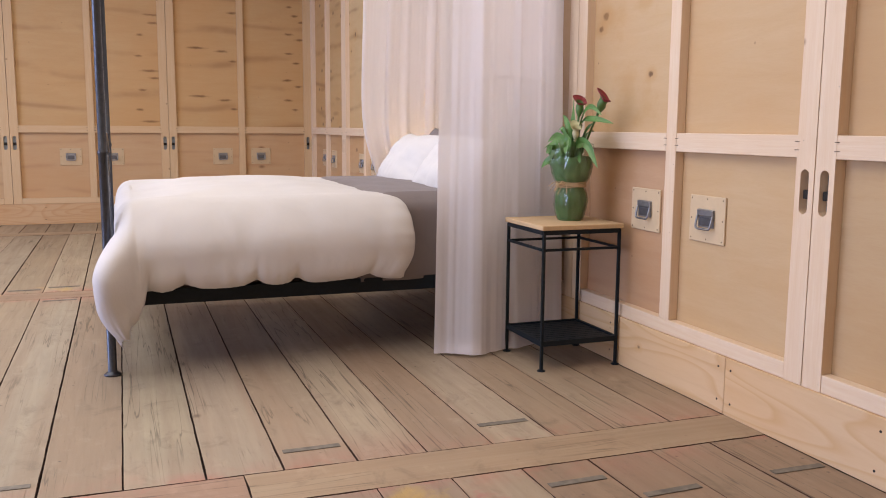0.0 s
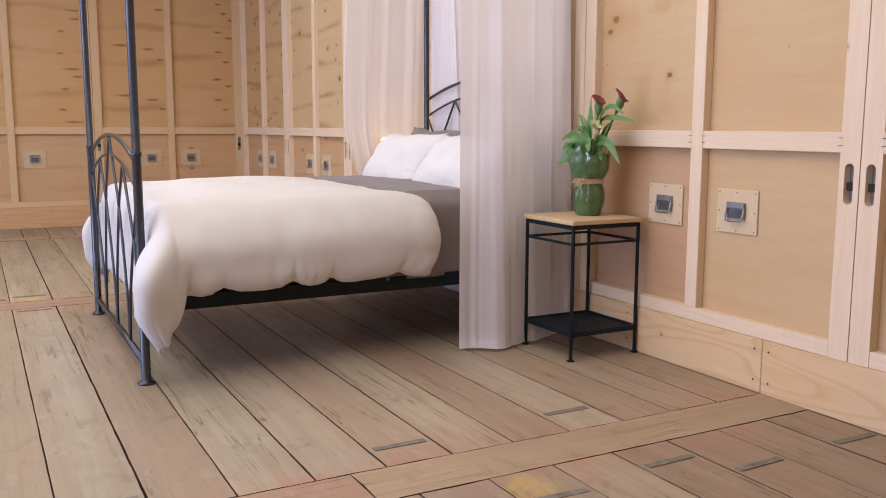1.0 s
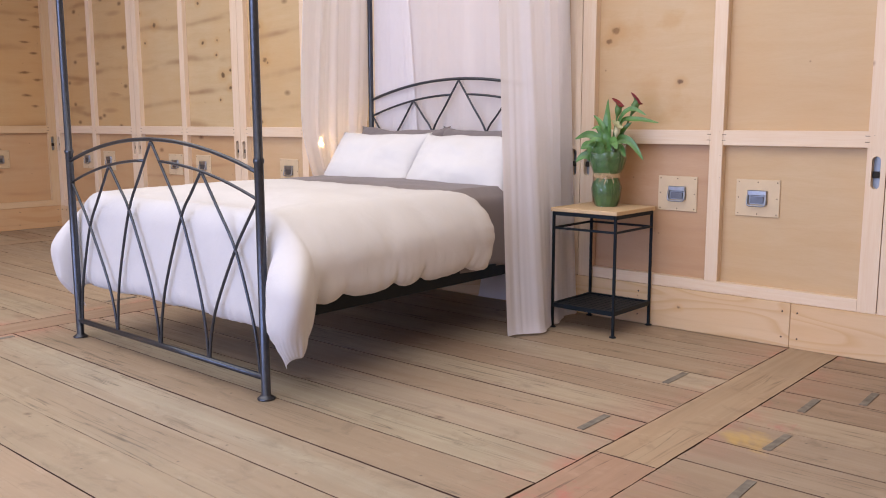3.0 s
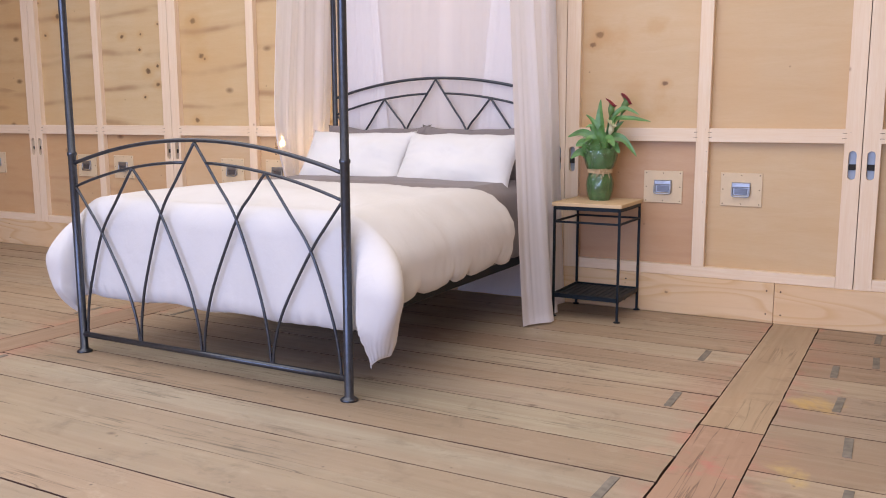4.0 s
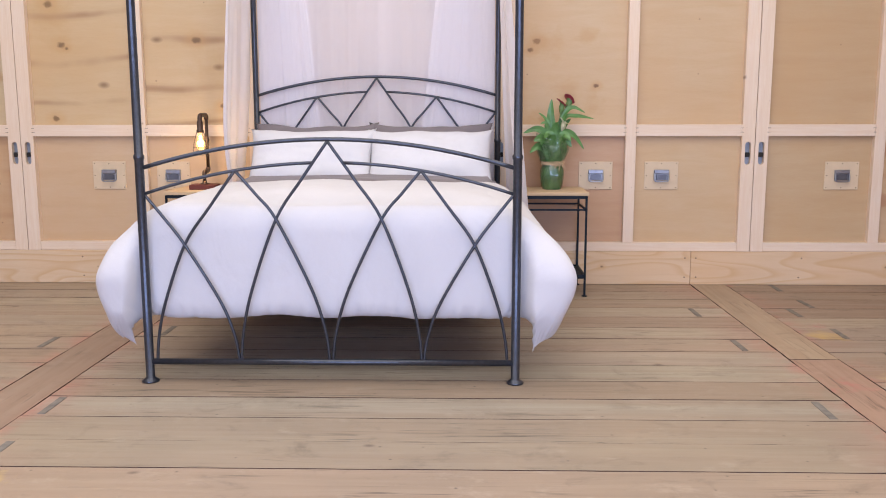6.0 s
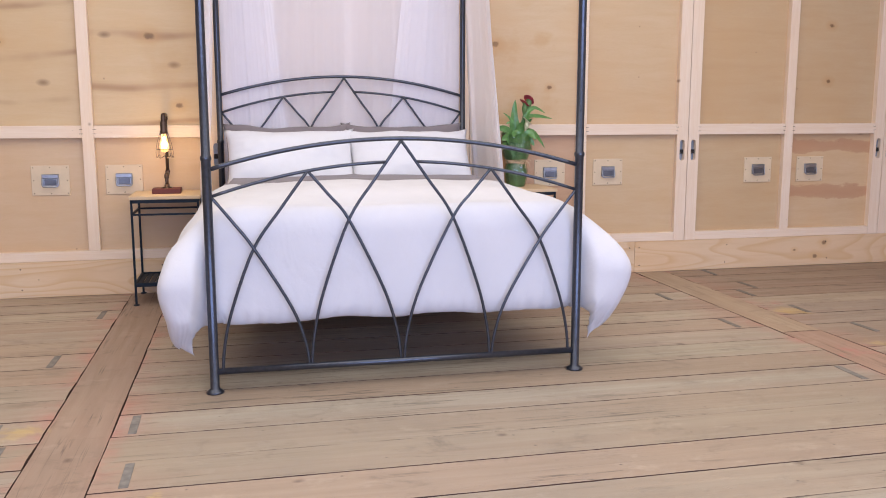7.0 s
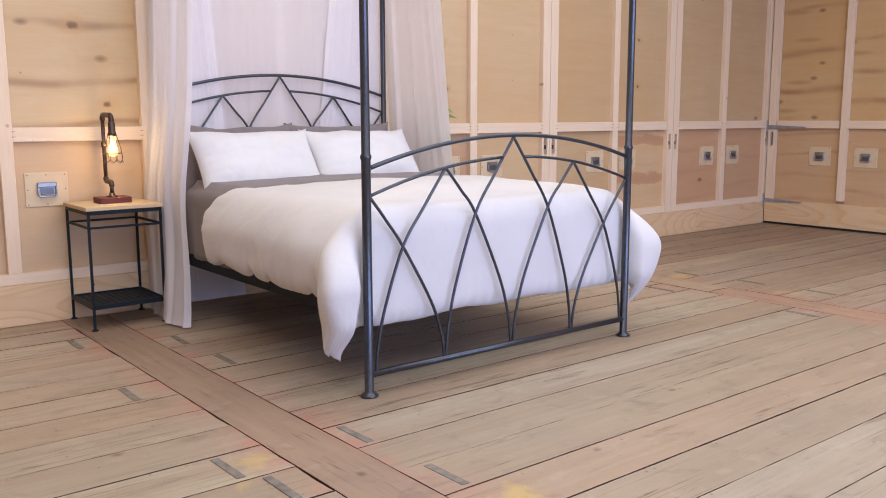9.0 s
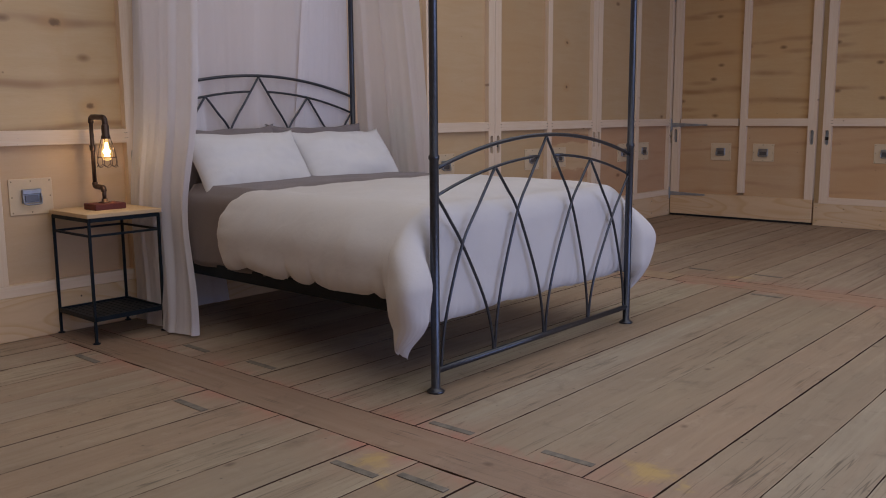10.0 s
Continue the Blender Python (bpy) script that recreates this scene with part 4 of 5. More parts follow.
def duvet(u, v):
    a = -DROP_F + (D_X1 - D_X0 + DROP_F) * u          # along the bed; negative past the foot
    half = 0.69
    b = (2 * v - 1) * (half + DROP_S)
    sg = 1 if b >= 0 else -1
    p, q = max(-a, 0.0), max(abs(b) - half, 0.0)
    head = smoothstep(0.70, 1.0, u)
    k = 1 + 0.43 * min(max((0.04 - a) / 0.11, 0.0), 1.0) ** 0.42
    d = (p ** 4 + (q * k) ** 4) ** 0.25
    d *= 1 - 0.03 * smoothstep(0.72, 1.0, min(p / DROP_F, q / DROP_S))
    th = math.atan2(p, q) if d > 1e-6 else 0.0
    puff = 0.034 * (1 - (min(abs(b), half) / half) ** 2.4) * smoothstep(0, 0.42, max(a, 0) + 0.03) * (1 - 0.9 * smoothstep(0.75, 1.10, a))
    x = D_X0 + max(a, 0.0)
    y = min(abs(b), half)
    z = TOP + puff - 0.012 * (1 - smoothstep(-0.06, 0.30, a))
    if d > 0:
        c, s = math.cos(th), math.sin(th)
        r = 0.10 + 0.08 * c
        bend = min(d / r, math.pi / 2)
        drop = r * (1 - math.cos(bend)) + max(d - r * math.pi / 2, 0.0)
        out = r * math.sin(bend)
        full = 1 - 0.75 * smoothstep(0.1, 1.1, max(a, 0))
        belly = smoothstep(0.0, 0.22, drop) * (1 - 0.08 * smoothstep(0.26, 0.46, drop))
        y += out * c + 0.055 * belly * c * (0.35 + 0.65 * full)
        corner = max(math.sin(2 * th), 0.0) ** 0.6 * smoothstep(0.05, 0.3, drop)
        y += 0.125 * corner * (1 - 0.95 * smoothstep(0.30, 0.64, drop)) - ((0.03 - 0.075 * smoothstep(0.42, 0.60, drop)) * corner if sg > 0 else 0.0)
        y += 0.022 * belly * c if sg < 0 else 0.0
        # a tuck between the corner and the side
        y -= 0.05 * math.exp(-((a - 0.055) / 0.03) ** 2) * smoothstep(0.20, 0.42, drop)
        # gathers: the hem hangs in shallow scallops with a crease above each cusp
        ph = x / 0.255 + 0.6 * noise.noise(Vector((x * 3, sg, 0)))
        cusp = abs(math.sin(math.pi * ph))
        y -= 0.011 * math.exp(-(cusp / 0.30) ** 2) * smoothstep(0.20, 0.40, drop) * c * c
        z -= 0.034 * (cusp ** 0.6 - 0.62) * smoothstep(0.22, 0.40, drop) * c * c
        z -= (0.014 * noise.noise(Vector((b * 2.4, 4, sg))) + 0.005 * math.sin(b * 15 + 2.2 * noise.noise(Vector((b * 4, 9, 0))) + 0.8)) * smoothstep(0.3, 0.5, drop) * s
        # puckers along the sewn edge
        rim = smoothstep(0.84, 1.0, max(q / DROP_S, p / DROP_F))
        y += 0.0016 * math.sin(x * 105 + 5 * noise.noise(Vector((x * 9, sg, 3)))) * rim * c
        x += 0.002 * math.sin(b * 95 + 5 * noise.noise(Vector((b * 9, sg, 7)))) * rim * s
        x -= 0.066 * math.sin(bend) * s
        x += 0.004 * math.sin(b * 15 + 2.2 * noise.noise(Vector((b * 4, 9, 0)))) * smoothstep(0.15, 0.45, drop) * s
        # outside the post the corner hangs as a loose bag
        x -= 0.11 * corner * smoothstep(0.80, 0.87, y) * (1 - (0.6 if sg < 0 else 1.0) * smoothstep(0.42, 0.62, drop))
        z -= drop
    # the head edge is cut round towards the hem
    x += (0.11 * smoothstep(0.35, 0.75, abs(b) / (half + DROP_S)) - 0.05 * smoothstep(0.86, 1.0, abs(b) / (half + DROP_S)) ** 2) * head
    w = noise.noise(Vector((x * 2.6, y * sg * 2.6, z * 2.6))) * 0.012 + noise.noise(Vector((x * 7, y * sg * 7, z * 7 + 4))) * 0.006 + (0.5 - abs(noise.noise(Vector((x * 9, y * sg * 6, z * 5 + 8))))) * 0.006 * smoothstep(0.08, 0.35, d)
    y += w * (0.3 if d == 0 else 1.0)
    z += w * (1.0 if d == 0 else 0.3)
    return (x, BY + sg * y, z)


def stuffed(fn, nu, nv, size_u, size_v, fill, edge):
    """Upper and lower shells of a filled cloth fn(u, v) whose sewn edges close to nothing."""
    base = np.array([[fn(i / nu, j / nv) for i in range(nu + 1)] for j in range(nv + 1)])
    gu, gv = np.gradient(base, axis=1), np.gradient(base, axis=0)
    nrm = np.cross(gu, gv)
    nrm /= np.maximum(np.linalg.norm(nrm, axis=2, keepdims=True), 1e-9)
    if nrm[nv // 2, nu // 2, 2] < 0:
        nrm = -nrm
    uu, vv = np.meshgrid(np.linspace(0, 1, nu + 1), np.linspace(0, 1, nv + 1))
    eu, ev = np.minimum(uu, 1 - uu) * size_u, np.minimum(vv, 1 - vv) * size_v
    e = np.minimum(eu, ev)
    run = np.where(eu < ev, vv * size_v, uu * size_u)
    h = fill * np.sqrt(np.clip(1 - (1 - np.minimum(e / edge, 1)) ** 2, 0, 1))
    pucker = np.array([noise.noise(Vector((r * 24, 3.0, k))) for r, k in zip(run.ravel(), (eu < ev).ravel() * 5.0)]).reshape(run.shape)
    h = h * (1 - 0.35 * np.exp(-e / 0.05) * np.clip(0.5 + 1.6 * pucker, 0, 1))
    h = h * (1 - 0.75 * np.exp(-((uu * size_u) ** 2 + ev ** 2) / 0.26 ** 2))
    shells = []
    for name, shift in (("duvet", h - 0.62 * fill), ("lining", -0.35 * h - 0.62 * fill)):
        pts = base + nrm * shift[..., None]
        shells.append(sheet(lambda u, v, q=pts: q[round(v * nv), round(u * nu)], nu, nv, name))
    return shells


top_shell, low_shell = stuffed(duvet, 190, 230, D_X1 - D_X0 + DROP_F, 2 * (0.69 + DROP_S), 0.038, 0.075)
ob = part("duvet", top_shell, M_DUVET)
part("lining", low_shell, M_DUVET, ob, "white cotton underside")
tagged(ob, "plump white linen duvet hanging over the bed's foot and sides", "duvet")

for y, tilt, seed in ((BY + 0.368, 35, 1.0), (BY - 0.362, 37, 7.0)):
    back = part("grey_pillow", pillow_mesh(0.78, 0.44, 0.18, seed + 3, "grey_pillow"), M_GREY, at=pose(1.90, y + 0.005, 0.870, 20, 0, 90))
    tagged(back, "dark grey linen pillow against the headboard", "pillow", "grey pillows")
    front = part("white_pillow", pillow_mesh(0.77, 0.44, 0.19, seed, "white_pillow"), M_PILLOW, at=pose(1.675, y, 0.862, tilt, 0, 90))
    tagged(front, "white linen pillow leaning on a grey one", "pillow", "white pillows")


# ---------------------------------------------------------------- curtains
def curtain(name, path_top, path_low, folds, amp, label, seed, z1=POST_TOP - 0.03, z0=0.012, mid=None, nu=220, nv=44):
    """A voile length hung from path_top and falling to path_low, both lists of (x, y), in soft folds."""
    def along(path, u):
        f = u * (len(path) - 1)
        i = min(int(f), len(path) - 2)
        t = f - i
        a, b = Vector(path[i]), Vector(path[i + 1])
        return a.lerp(b, t), (b - a).normalized()

    def fn(u, v):
        pt, dt = along(path_top, u)
        pb, db = along(path_low, u)
        k = v ** 0.85
        p = pb.lerp(pt, k)
        if mid:
            p = p.lerp(along(mid, u)[0], math.exp(-((v - 0.27) / 0.17) ** 2))
        d = db.lerp(dt, k).normalized()
        nrm = Vector((-d.y, d.x))
        ph = u * folds * 2 * math.pi + 2.2 * noise.noise(Vector((u * 5, v * 0.5, seed)))
        a = amp * (0.75 + 0.5 * noise.noise(Vector((u * 6, seed, v * 0.7)))) * (0.65 + 0.35 * (1 - v))
        off = a * (math.sin(ph) + 0.35 * math.sin(2.3 * ph + seed)) + 0.08 * a * math.sin(4.3 * ph + 3 * noise.noise(Vector((u * 9, v, seed)))) + 0.0015 * noise.noise(Vector((u * 40, v * 1.5, seed)))
        return (p.x + nrm.x * off + 0.3 * a * d.x * math.cos(ph), p.y + nrm.y * off + 0.3 * a * d.y * math.cos(ph), z0 + (z1 - z0) * v)
    c = part(name, sheet(fn, nu, nv, name), M_SHEER)
    hem_rows = 0.045 / (z1 - z0)
    hem = part("hem", sheet(lambda u, v: fn(u, v * hem_rows), nu, 2, "hem"), M_HEM, c, "denser sewn hem")
    hem.location = (0.0015, 0.0015, 0)
    return tagged(c, label, "curtain")


S_Y = BY - HW
N_Y = BY + HW
curtain("bed_curtain", [(1.46, S_Y + 0.01), (1.80, S_Y - 0.02), (2.09, S_Y)], [(1.372, 3.765), (1.545, 3.685), (1.72, 3.715), (1.90, 3.79), (2.08, 3.80)], 2.6, 0.021, "sheer white voile curtain hanging beside the bed head to the floor", 1.0)
curtain("bed_curtain", [(1.50, N_Y - 0.01), (1.80, N_Y + 0.03), (2.09, N_Y)], [(1.455, 5.60), (1.60, 5.665), (1.74, 5.63), (1.92, 5.60), (2.09, 5.57)], 3.2, 0.019, "sheer white voile curtain gathered beside the bed head", 5.0, mid=[(1.62, 5.53), (1.85, 5.60), (2.09, 5.57)])
curtain("bed_curtain", [(2.112, S_Y + 0.02), (2.112, BY), (2.112, N_Y - 0.02)], [(2.118, S_Y + 0.03), (2.118, BY), (2.118, N_Y - 0.03)], 9, 0.010, "sheer white voile curtain behind the iron headboard", 9.0, z0=0.24)
for a0, a1, b0, b1, sd in ((S_Y + 0.02, 4.28, S_Y + 0.02, 4.55, 12.0), (5.16, N_Y - 0.02, 4.96, N_Y - 0.02, 15.0)):
    curtain("bed_curtain", [(2.096, a0), (2.096, (a0 + a1) / 2), (2.096, a1)], [(2.098, b0), (2.098, (b0 + b1) / 2), (2.098, b1)], 2.5, 0.006, "overlapping length of white voile behind the headboard", sd, z0=0.012, nu=90)



# ---------------------------------------------------------------- bedside tables
def bedside_table(x0, x1, y0, y1, label):
    """Iron stand with a pine top and a slatted shelf."""
    cx, cy = (x0 + x1) / 2, (y0 + y1) / 2
    t = group_at("bedside_table", cx, cy, 0, label, "bedside table", "bedside tables")
    w, d = (x1 - x0) / 2, (y1 - y0) / 2
    part("tabletop", boxed(-w - 0.014, w + 0.014, -d - 0.014, d + 0.014, 0.637, 0.658, 0.0025), M_TOP, t, "pale pine tabletop")
    bar = 0.0065
    for sx in (-1, 1):
        for sy in (-1, 1):
            leg = part("leg", boxed(-bar, bar, -bar, bar, 0.005, 0.632, 0.001), M_BLACK, t, at=(sx * w, sy * d, 0))
            part("foot", lathe(bmesh.new(), [(0.019, 0.0), (0.019, 0.004), (0.010, 0.008)], 14), M_BLACK, leg)
    for z, h in ((0.626, 0.010), (0.548, 0.0055), (0.125, 0.012)):
        for s in (-1, 1):
            part("rail", boxed(-w, w, -bar, bar, z - h, z + h, 0.001), M_BLACK, t, at=(0, s * d, 0))
            part("rail", boxed(-bar, bar, -d, d, z - h, z + h, 0.001), M_BLACK, t, at=(s * w, 0, 0))
    for k in range(11):
        part("shelf_slat", boxed(-w + 0.006, w - 0.006, -0.0145, 0.0145, 0.123, 0.129, 0.001), M_BLACK, t, at=(0, -d + 0.02 + k * (2 * d - 0.04) / 10, 0))
    return t


M_TOP = lumber("pine_tabletop", (0.60, 0.45, 0.28), (0.22, 0.12, 0.06), (12, 0.8, 4), 0.1, 3.0)
bedside_table(1.748, 2.128, 3.365, 3.742, "black iron bedside table with pine top, carrying a potted plant")
bedside_table(1.765, 2.14, 5.618, 6.0, "black iron bedside table with pine top, carrying a lamp")


# ---------------------------------------------------------------- pipe lamp
def pipe_lamp(x, y, z):
    lamp = group_at("table_lamp", x, y, z, "lit pipe lamp with a caged bulb on a dark wooden base", "lamp")
    part("base", boxed(-0.062, 0.062, -0.085, 0.085, 0.0, 0.032, 0.003), M_MAHOG, lamp, "dark red-brown wooden block")
    part("flange", lathe(bmesh.new(), [(0.032, 0.032), (0.032, 0.037), (0.016, 0.04), (0.015, 0.054)], 18), M_PIPE, lamp, smooth=True)
    bx = 0.092
    part("pipe", tube(bmesh.new(), [(0, 0, 0.05), (0, 0, 0.098)], 0.0105, 12), M_PIPE, lamp, smooth=True)
    part("elbow", tube(bmesh.new(), spline([(0, 0, 0.09), (0.006, 0, 0.108), (0.025, 0, 0.112), (bx - 0.022, 0, 0.113), (bx - 0.005, 0, 0.117), (bx, 0, 0.135)], 4), 0.0145, 12), M_PIPE, lamp, smooth=True)
    part("pipe", tube(bmesh.new(), [(bx, 0, 0.13), (bx, 0, 0.46)], 0.0105, 12), M_PIPE, lamp, smooth=True)
    part("coupling", lathe(bmesh.new(), [(0.0135, 0.0), (0.015, 0.004), (0.015, 0.026), (0.0135, 0.03)], 14, (bx, 0, 0.30)), M_PIPE, lamp, smooth=True)
    part("elbow", tube(bmesh.new(), spline([(bx, 0, 0.445), (bx - 0.002, 0, 0.465), (bx - 0.02, 0, 0.475), (bx - 0.08, 0, 0.475), (bx - 0.128, 0, 0.473), (bx - 0.143, 0, 0.458), (bx - 0.145, 0, 0.435)], 4), 0.0145, 12), M_PIPE, lamp, smooth=True)
    sx, sy = bx - 0.145, 0.0
    part("socket", lathe(bmesh.new(), [(0.014, 0.442), (0.019, 0.43), (0.019, 0.385), (0.023, 0.38), (0.023, 0.366), (0.016, 0.362)][::-1], 18, (sx, sy, 0)), M_PIPE, lamp, smooth=True)
    cage_profile = [(0.022, 0.372), (0.030, 0.345), (0.043, 0.30), (0.048, 0.27), (0.050, 0.245), (0.047, 0.234)]
    cage = bmesh.new()
    for k in range(8):
        a = 2 * math.pi * k / 8
        tube(cage, spline([(sx + r * math.cos(a), sy + r * math.sin(a), zz) for r, zz in cage_profile], 3), 0.0014, 5)
    for k in range(8):
        a, b = 2 * math.pi * k / 8, 2 * math.pi * (k + 1) / 8
        m = (a + b) / 2
        tube(cage, spline([(sx + 0.047 * math.cos(a), sy + 0.047 * math.sin(a), 0.234), (sx + 0.052 * math.cos(m), sy + 0.052 * math.sin(m), 0.219), (sx + 0.047 * math.cos(b), sy + 0.047 * math.sin(b), 0.234)], 4), 0.0014, 5)
    for r, zz in ((0.0485, 0.27), (0.024, 0.368)):
        tube(cage, [(sx + r * math.cos(2 * math.pi * k / 20), sy + r * math.sin(2 * math.pi * k / 20), zz) for k in range(21)], 0.0015, 5)
    part("cage", cage, M_PIPE, lamp, "bronze wire cage", True)
    bulb = part("bulb", lathe(bmesh.new(), [(0.004, 0.252), (0.018, 0.258), (0.027, 0.275), (0.027, 0.295), (0.018, 0.33), (0.013, 0.362)], 18, (sx, sy, 0)), M_BULB, lamp, "glowing clear filament bulb", True)
    bulb.visible_shadow = False
    fil = bmesh.new()
    for k in range(6):
        a = 2 * math.pi * k / 6
        tube(fil, [(sx + 0.004 * math.cos(a), sy + 0.004 * math.sin(a), 0.345), (sx + 0.012 * math.cos(a + 0.3), sy + 0.012 * math.sin(a + 0.3), 0.275)], 0.0022, 5)
    part("filament", fil, M_FILAMENT, bulb, "glowing filament")
    light = bpy.data.lights.new("bulb_light", "POINT")
    light.energy, light.color, light.shadow_soft_size = 2.3, (1.0, 0.66, 0.32), 0.02
    lo = new("bulb_light", light)
    lo.location = (x + sx, y + sy, z + 0.30)
    return lamp


M_PIPE = plain("aged_bronze_pipe", (0.10, 0.065, 0.05), 0.38, 0.75, 0.4, 40)
M_MAHOG = lumber("mahogany_base", (0.13, 0.035, 0.028), (0.03, 0.01, 0.01), (3, 12, 4), 0.0)
nb = Nodes("bulb_glass")
nb.bsdf.inputs["Transmission Weight"].default_value = 1.0
nb.bsdf.inputs["Roughness"].default_value = 0.02
nb.bsdf.inputs["IOR"].default_value = 1.1
nb.bsdf.inputs["Base Color"].default_value = (1.0, 0.85, 0.6, 1)
nb.bsdf.inputs["Emission Color"].default_value = (1.0, 0.62, 0.22, 1)
nb.bsdf.inputs["Emission Strength"].default_value = 0.9
M_BULB = nb.m
nf = Nodes("filament_glow")
nf.bsdf.inputs["Emission Color"].default_value = (1.0, 0.72, 0.35, 1)
nf.bsdf.inputs["Emission Strength"].default_value = 25.0
M_FILAMENT = nf.m
pipe_lamp(1.955, 5.808, 0.658)


# ---------------------------------------------------------------- potted calla lilies
M_LEAF = plain("lily_leaf", (0.13, 0.29, 0.075), 0.36, 0, 0.45, 25)
M_STEM = plain("lily_stem", (0.10, 0.20, 0.055), 0.45, 0, 0.3, 40)
M_WRAP = plain("green_tissue", (0.125, 0.26, 0.095), 0.42, 0, 0.6, 22, 0.004)
M_RED = plain("crimson_lily", (0.29, 0.03, 0.045), 0.45, 0, 0.4, 40)
M_PALE = plain("pale_bud", (0.62, 0.60, 0.36), 0.5, 0, 0.2, 40)
M_RAFFIA = plain("raffia", (0.60, 0.44, 0.26), 0.75, 0, 0.25, 60)
nc = Nodes("cellophane")
out = nc.t.nodes["Material Output"]
gl = nc.add("ShaderNodeBsdfGlossy")
gl.inputs["Roughness"].default_value = 0.06
tr = nc.add("ShaderNodeBsdfTransparent")
tr.inputs["Color"].default_value = (0.93, 0.97, 0.93, 1)
lw = nc.add("ShaderNodeLayerWeight")
lw.inputs["Blend"].default_value = 0.35
mx = nc.add("ShaderNodeMixShader")
nc.link(nc.maths("ADD", nc.maths("MULTIPLY", lw.outputs["Fresnel"], 0.45), 0.05), mx.inputs[0])
nc.link(tr.outputs[0], mx.inputs[1])
nc.link(gl.outputs[0], mx.inputs[2])
nc.link(mx.outputs[0], out.inputs["Surface"])
M_CELLO = nc.m


def leaf_mesh(path, width, fold, seed):
    """A blade along a bent midrib, pointed at both ends and folded along its middle."""
    mid = spline(path, 8)
    n = len(mid) - 1

    def fn(u, v):
        i = min(int(v * n), n - 1)
        p = mid[i].lerp(mid[i + 1], v * n - i)
        d = (mid[i + 1] - mid[i]).normalized()
        side = d.cross(Vector((-1.0, 0.3 * math.sin(seed * 1.7), 0.45 + 0.25 * math.cos(seed)))).normalized()
        up = side.cross(d)
        w = 1.05 * width * math.sin(math.pi * min(0.06 + 0.94 * v, 1.0) ** 0.85) ** 0.8
        k = u * 2 - 1
        wave = 0.10 * w * math.sin(v * 11 + seed + (2 if k > 0 else 0)) * abs(k)
        return tuple(p + side * (k * w / 2) + up * (abs(k) * w * fold + wave))
    return sheet(fn, 8, 26, "leaf")


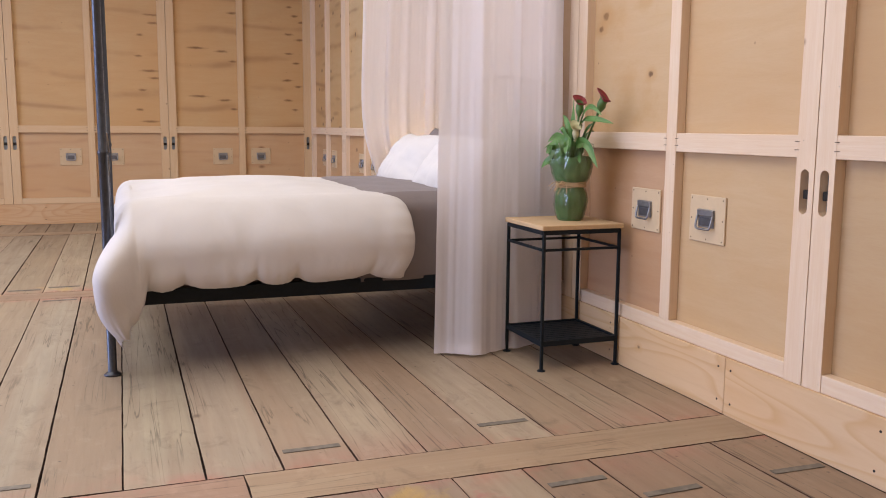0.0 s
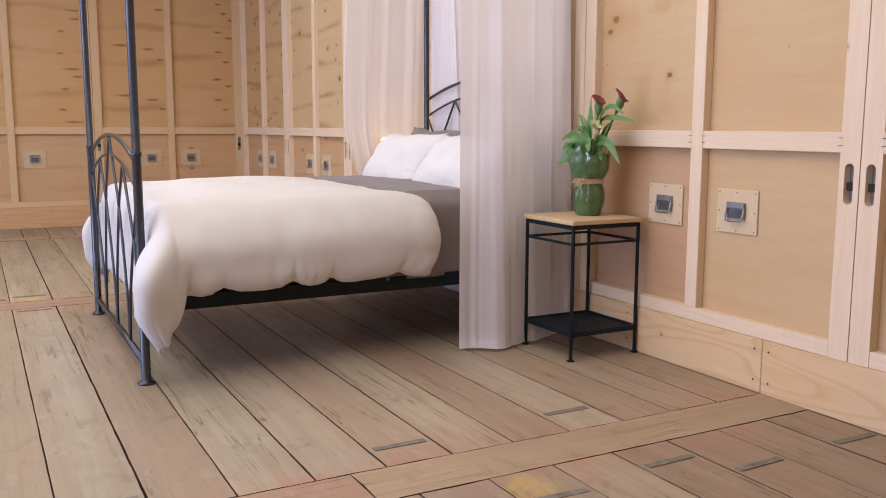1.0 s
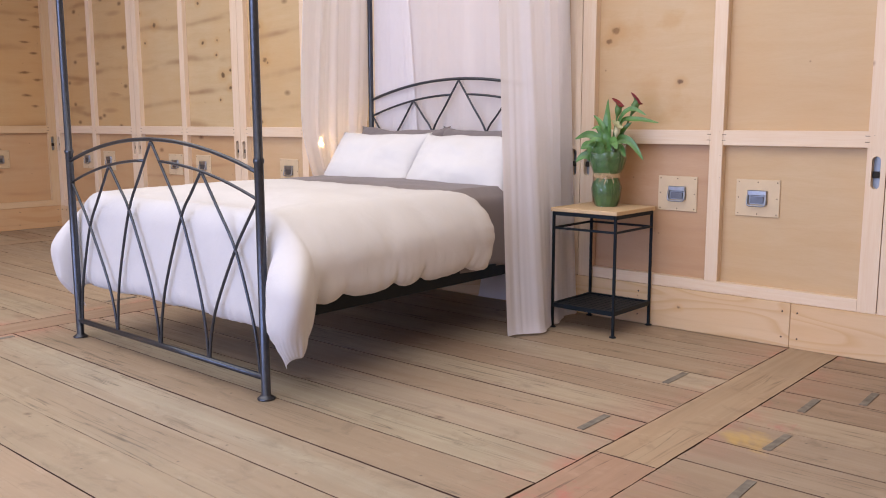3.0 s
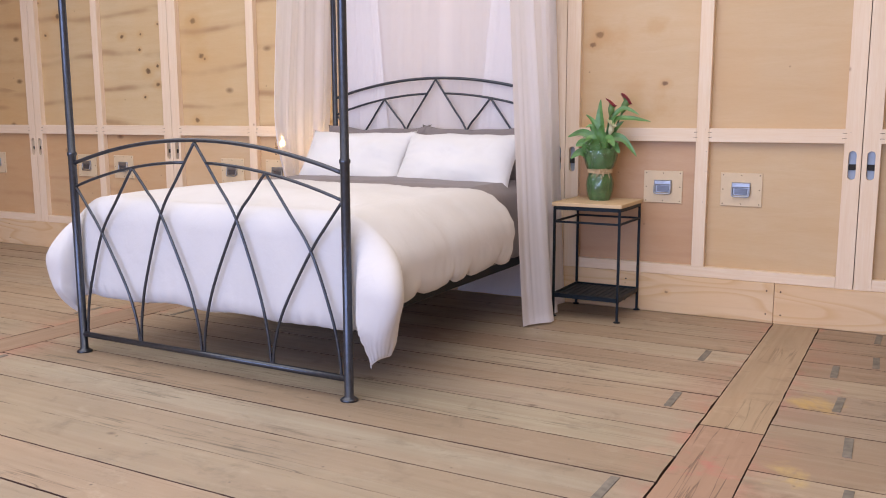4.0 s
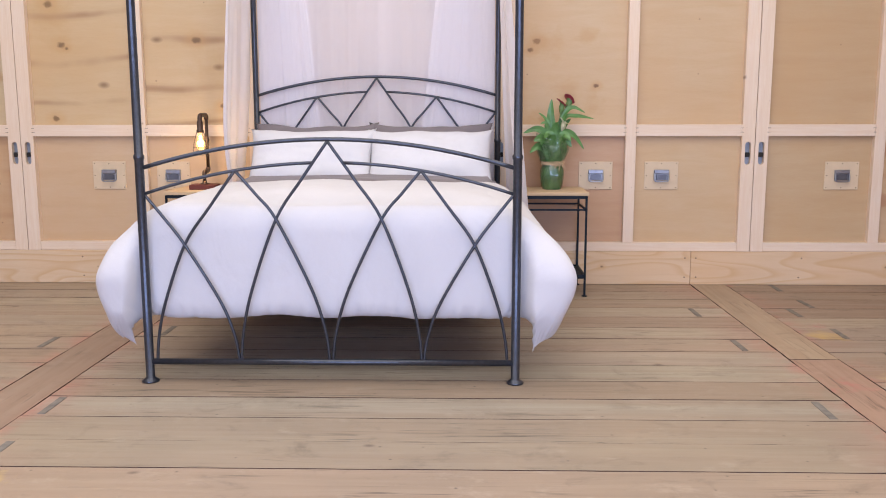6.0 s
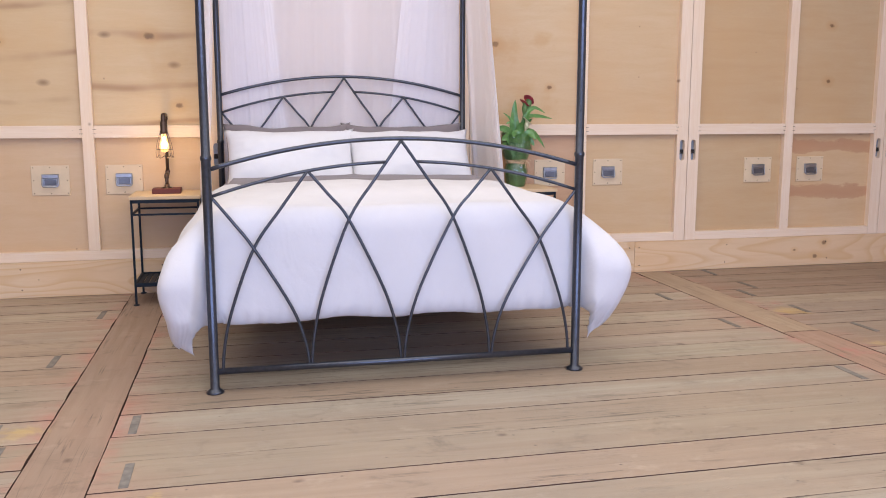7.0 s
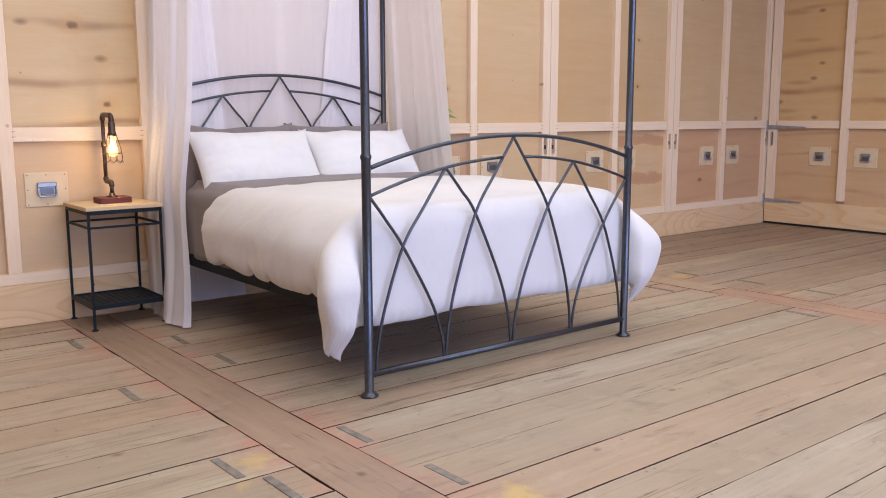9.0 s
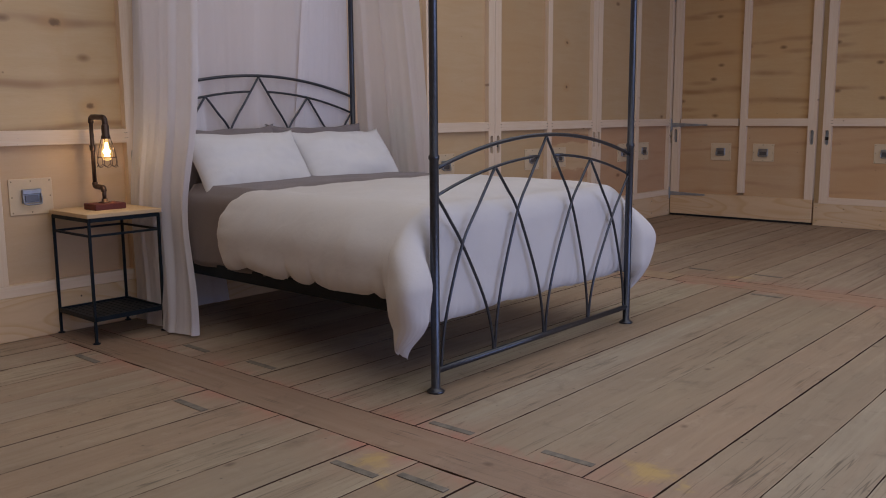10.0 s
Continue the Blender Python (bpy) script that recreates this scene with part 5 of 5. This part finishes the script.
def plant(x, y, z):
    p = group_at("potted_plant", x, y, z, "crimson calla lilies in a green wrapped pot tied with raffia", "plant")

    def pot(u, v):
        a = 2 * math.pi * u
        prof = spline([(0.052, 0, 0.0), (0.060, 0, 0.025), (0.070, 0, 0.08), (0.067, 0, 0.125), (0.058, 0, 0.16), (0.076, 0, 0.20), (0.090, 0, 0.26), (0.087, 0, 0.31), (0.092, 0, 0.35)], 6)
        f = v * (len(prof) - 1)
        i = min(int(f), len(prof) - 2)
        q = prof[i].lerp(prof[i + 1], f - i)
        r, zz = q.x, q.z
        crease = 1 + 0.07 * noise.noise(Vector((math.cos(a) * 3, math.sin(a) * 3, zz * 14))) + 0.05 * abs(noise.noise(Vector((math.cos(a) * 6, math.sin(a) * 6, zz * 26)))) + 0.04 * math.sin(a * 9 + zz * 25) * smoothstep(0.1, 0.3, zz)
        top = 0.05 * noise.noise(Vector((math.cos(a) * 1.5, math.sin(a) * 1.5, 5))) * smoothstep(0.24, 0.35, zz)
        return (r * crease * math.cos(a), r * crease * math.sin(a), zz + top)
    part("wrapped_pot", sheet(lambda u, v: pot(u, v * 0.84), 72, 58, "wrapped_pot"), M_WRAP, p, "green tissue wrapping")
    part("cellophane", sheet(lambda u, v: tuple(c * k for c, k in zip(pot(u + 0.03 * math.sin(v * 9), v), (1.10 + 0.05 * noise.noise(Vector((u * 22, v * 12, 2))), 1.10 + 0.05 * noise.noise(Vector((u * 22, v * 12, 2))), 1.0))), 56, 30, "cellophane", False), M_CELLO, p, "clear glossy cellophane")
    part("pot_floor", lathe(bmesh.new(), [(0.040, 0.0), (0.048, 0.012)], 20), M_WRAP, p)
    tie = bmesh.new()
    rr = random.Random(3)
    for k in range(5):
        h = 0.158 + 0.005 * k
        tube(tie, [(0.069 * math.cos(a), 0.069 * math.sin(a), h + 0.002 * math.sin(3 * a + k)) for a in (2 * math.pi * i / 24 for i in range(25))], 0.0028, 5)
    for k in range(9):
        a = radians(215 + rr.uniform(-12, 12))
        o = Vector((0.072 * math.cos(a), 0.072 * math.sin(a), 0.168))
        dr = Vector((-0.5 + rr.uniform(-0.3, 0.2), rr.uniform(-1, 1), rr.uniform(-0.9, 0.4))).normalized()
        l = rr.uniform(0.03, 0.075)
        tube(tie, spline([o, o + dr * l * 0.5 + Vector((0, 0, 0.01)), o + dr * l + Vector((0, 0, -0.012))], 4), 0.002, 5)
    part("raffia_tie", tie, M_RAFFIA, p, "pale raffia bow")
    # leaves: where each bends, its tip, its width
    blades = [((0.01, -0.06, 0.43), (0.03, -0.15, 0.465), (0.054, -0.273, 0.447), 0.034), ((0.01, -0.05, 0.42), (0.02, -0.12, 0.52), (0.03, -0.211, 0.485), 0.032),
              ((0.0, -0.03, 0.33), (0.01, -0.12, 0.355), (0.02, -0.207, 0.252), 0.048), ((-0.01, 0.04, 0.33), (-0.02, 0.10, 0.385), (-0.03, 0.190, 0.358), 0.048),
              ((-0.01, 0.03, 0.36), (-0.02, 0.05, 0.42), (-0.03, 0.082, 0.415), 0.030), ((0.0, 0.02, 0.37), (0.0, 0.05, 0.45), (0.0, 0.092, 0.488), 0.030),
              ((0.01, 0.0, 0.34), (0.015, 0.012, 0.46), (0.01, 0.008, 0.575), 0.058), ((-0.03, 0.05, 0.25), (-0.06, 0.10, 0.275), (-0.08, 0.150, 0.235), 0.052),
              ((-0.04, 0.04, 0.27), (-0.06, 0.08, 0.325), (-0.07, 0.125, 0.31), 0.066), ((-0.05, 0.01, 0.30), (-0.075, 0.03, 0.35), (-0.115, 0.06, 0.33), 0.060),
              ((-0.04, -0.04, 0.30), (-0.06, -0.07, 0.35), (-0.09, -0.11, 0.31), 0.058), ((0.04, 0.03, 0.30), (0.07, 0.05, 0.36), (0.10, 0.07, 0.31), 0.060),
              ((0.04, -0.02, 0.32), (0.06, -0.04, 0.40), (0.09, -0.05, 0.41), 0.045), ((-0.02, -0.01, 0.33), (-0.03, -0.015, 0.40), (-0.055, -0.03, 0.43), 0.048),
              ((0.02, -0.05, 0.34), (0.03, -0.085, 0.415), (0.04, -0.12, 0.45), 0.034), ((0.0, -0.05, 0.28), (-0.01, -0.085, 0.31), (-0.02, -0.12, 0.27), 0.056)]
    for i, (p1, p2, tip, w) in enumerate(blades):
        part("leaf", leaf_mesh([(p1[0] * 0.3, p1[1] * 0.3, 0.15), p1, p2, tip], w, 0.16, i * 1.3), M_LEAF, p)
    # flowers
    for (fx, fy, fz), mat, size in (((0.075, -0.092, 0.485), M_RED, 1.0), ((0.004, -0.048, 0.470), M_RED, 0.9), ((-0.014, -0.055, 0.365), M_PALE, 0.8)):
        tube_pts = spline([(0.0, 0.0, 0.14), (fx * 0.2, fy * 0.2, fz * 0.5), (fx * 0.75, fy * 0.75, fz * 0.85), (fx, fy, fz)], 6)
        stem = part("stem", tube(bmesh.new(), tube_pts, 0.005, 8), M_STEM, p, smooth=True)
        d = (tube_pts[-1] - tube_pts[-3]).normalized()

        def spathe(u, v, d=d, s=size):
            a = 2 * math.pi * u
            r = 0.005 + 0.0165 * smoothstep(0.0, 0.55, v) - 0.004 * smoothstep(0.5, 0.8, v) + 0.016 * smoothstep(0.75, 1.0, v) ** 1.5
            flare = 1 + 0.45 * max(math.cos(a), 0) * smoothstep(0.7, 1.0, v)
            return (r * flare * math.cos(a) * s, r * flare * math.sin(a) * s, (0.092 * v + 0.022 * v * v * max(math.cos(a), -0.5)) * s)
        rot = d.to_track_quat("Z", "X").to_matrix().to_4x4()
        part("flower", sheet(lambda u, v: spathe(u, v * 0.86), 18, 8, "flower_base"), M_STEM if mat is M_RED else M_PALE, stem, "green lower spathe" if mat is M_RED else "pale bud", at=Matrix.Translation((fx, fy, fz)) @ rot)
        part("flower", sheet(lambda u, v: tuple(c * k for c, k in zip(spathe(u, 0.84 + 0.16 * v), (1.01, 1.01, 1.0))), 18, 6, "flower_tip"), mat, stem, "crimson lily tip" if mat is M_RED else "pale bud tip", at=Matrix.Translation((fx, fy, fz)) @ rot)
    return p


plant(1.978, 3.560, 0.658)
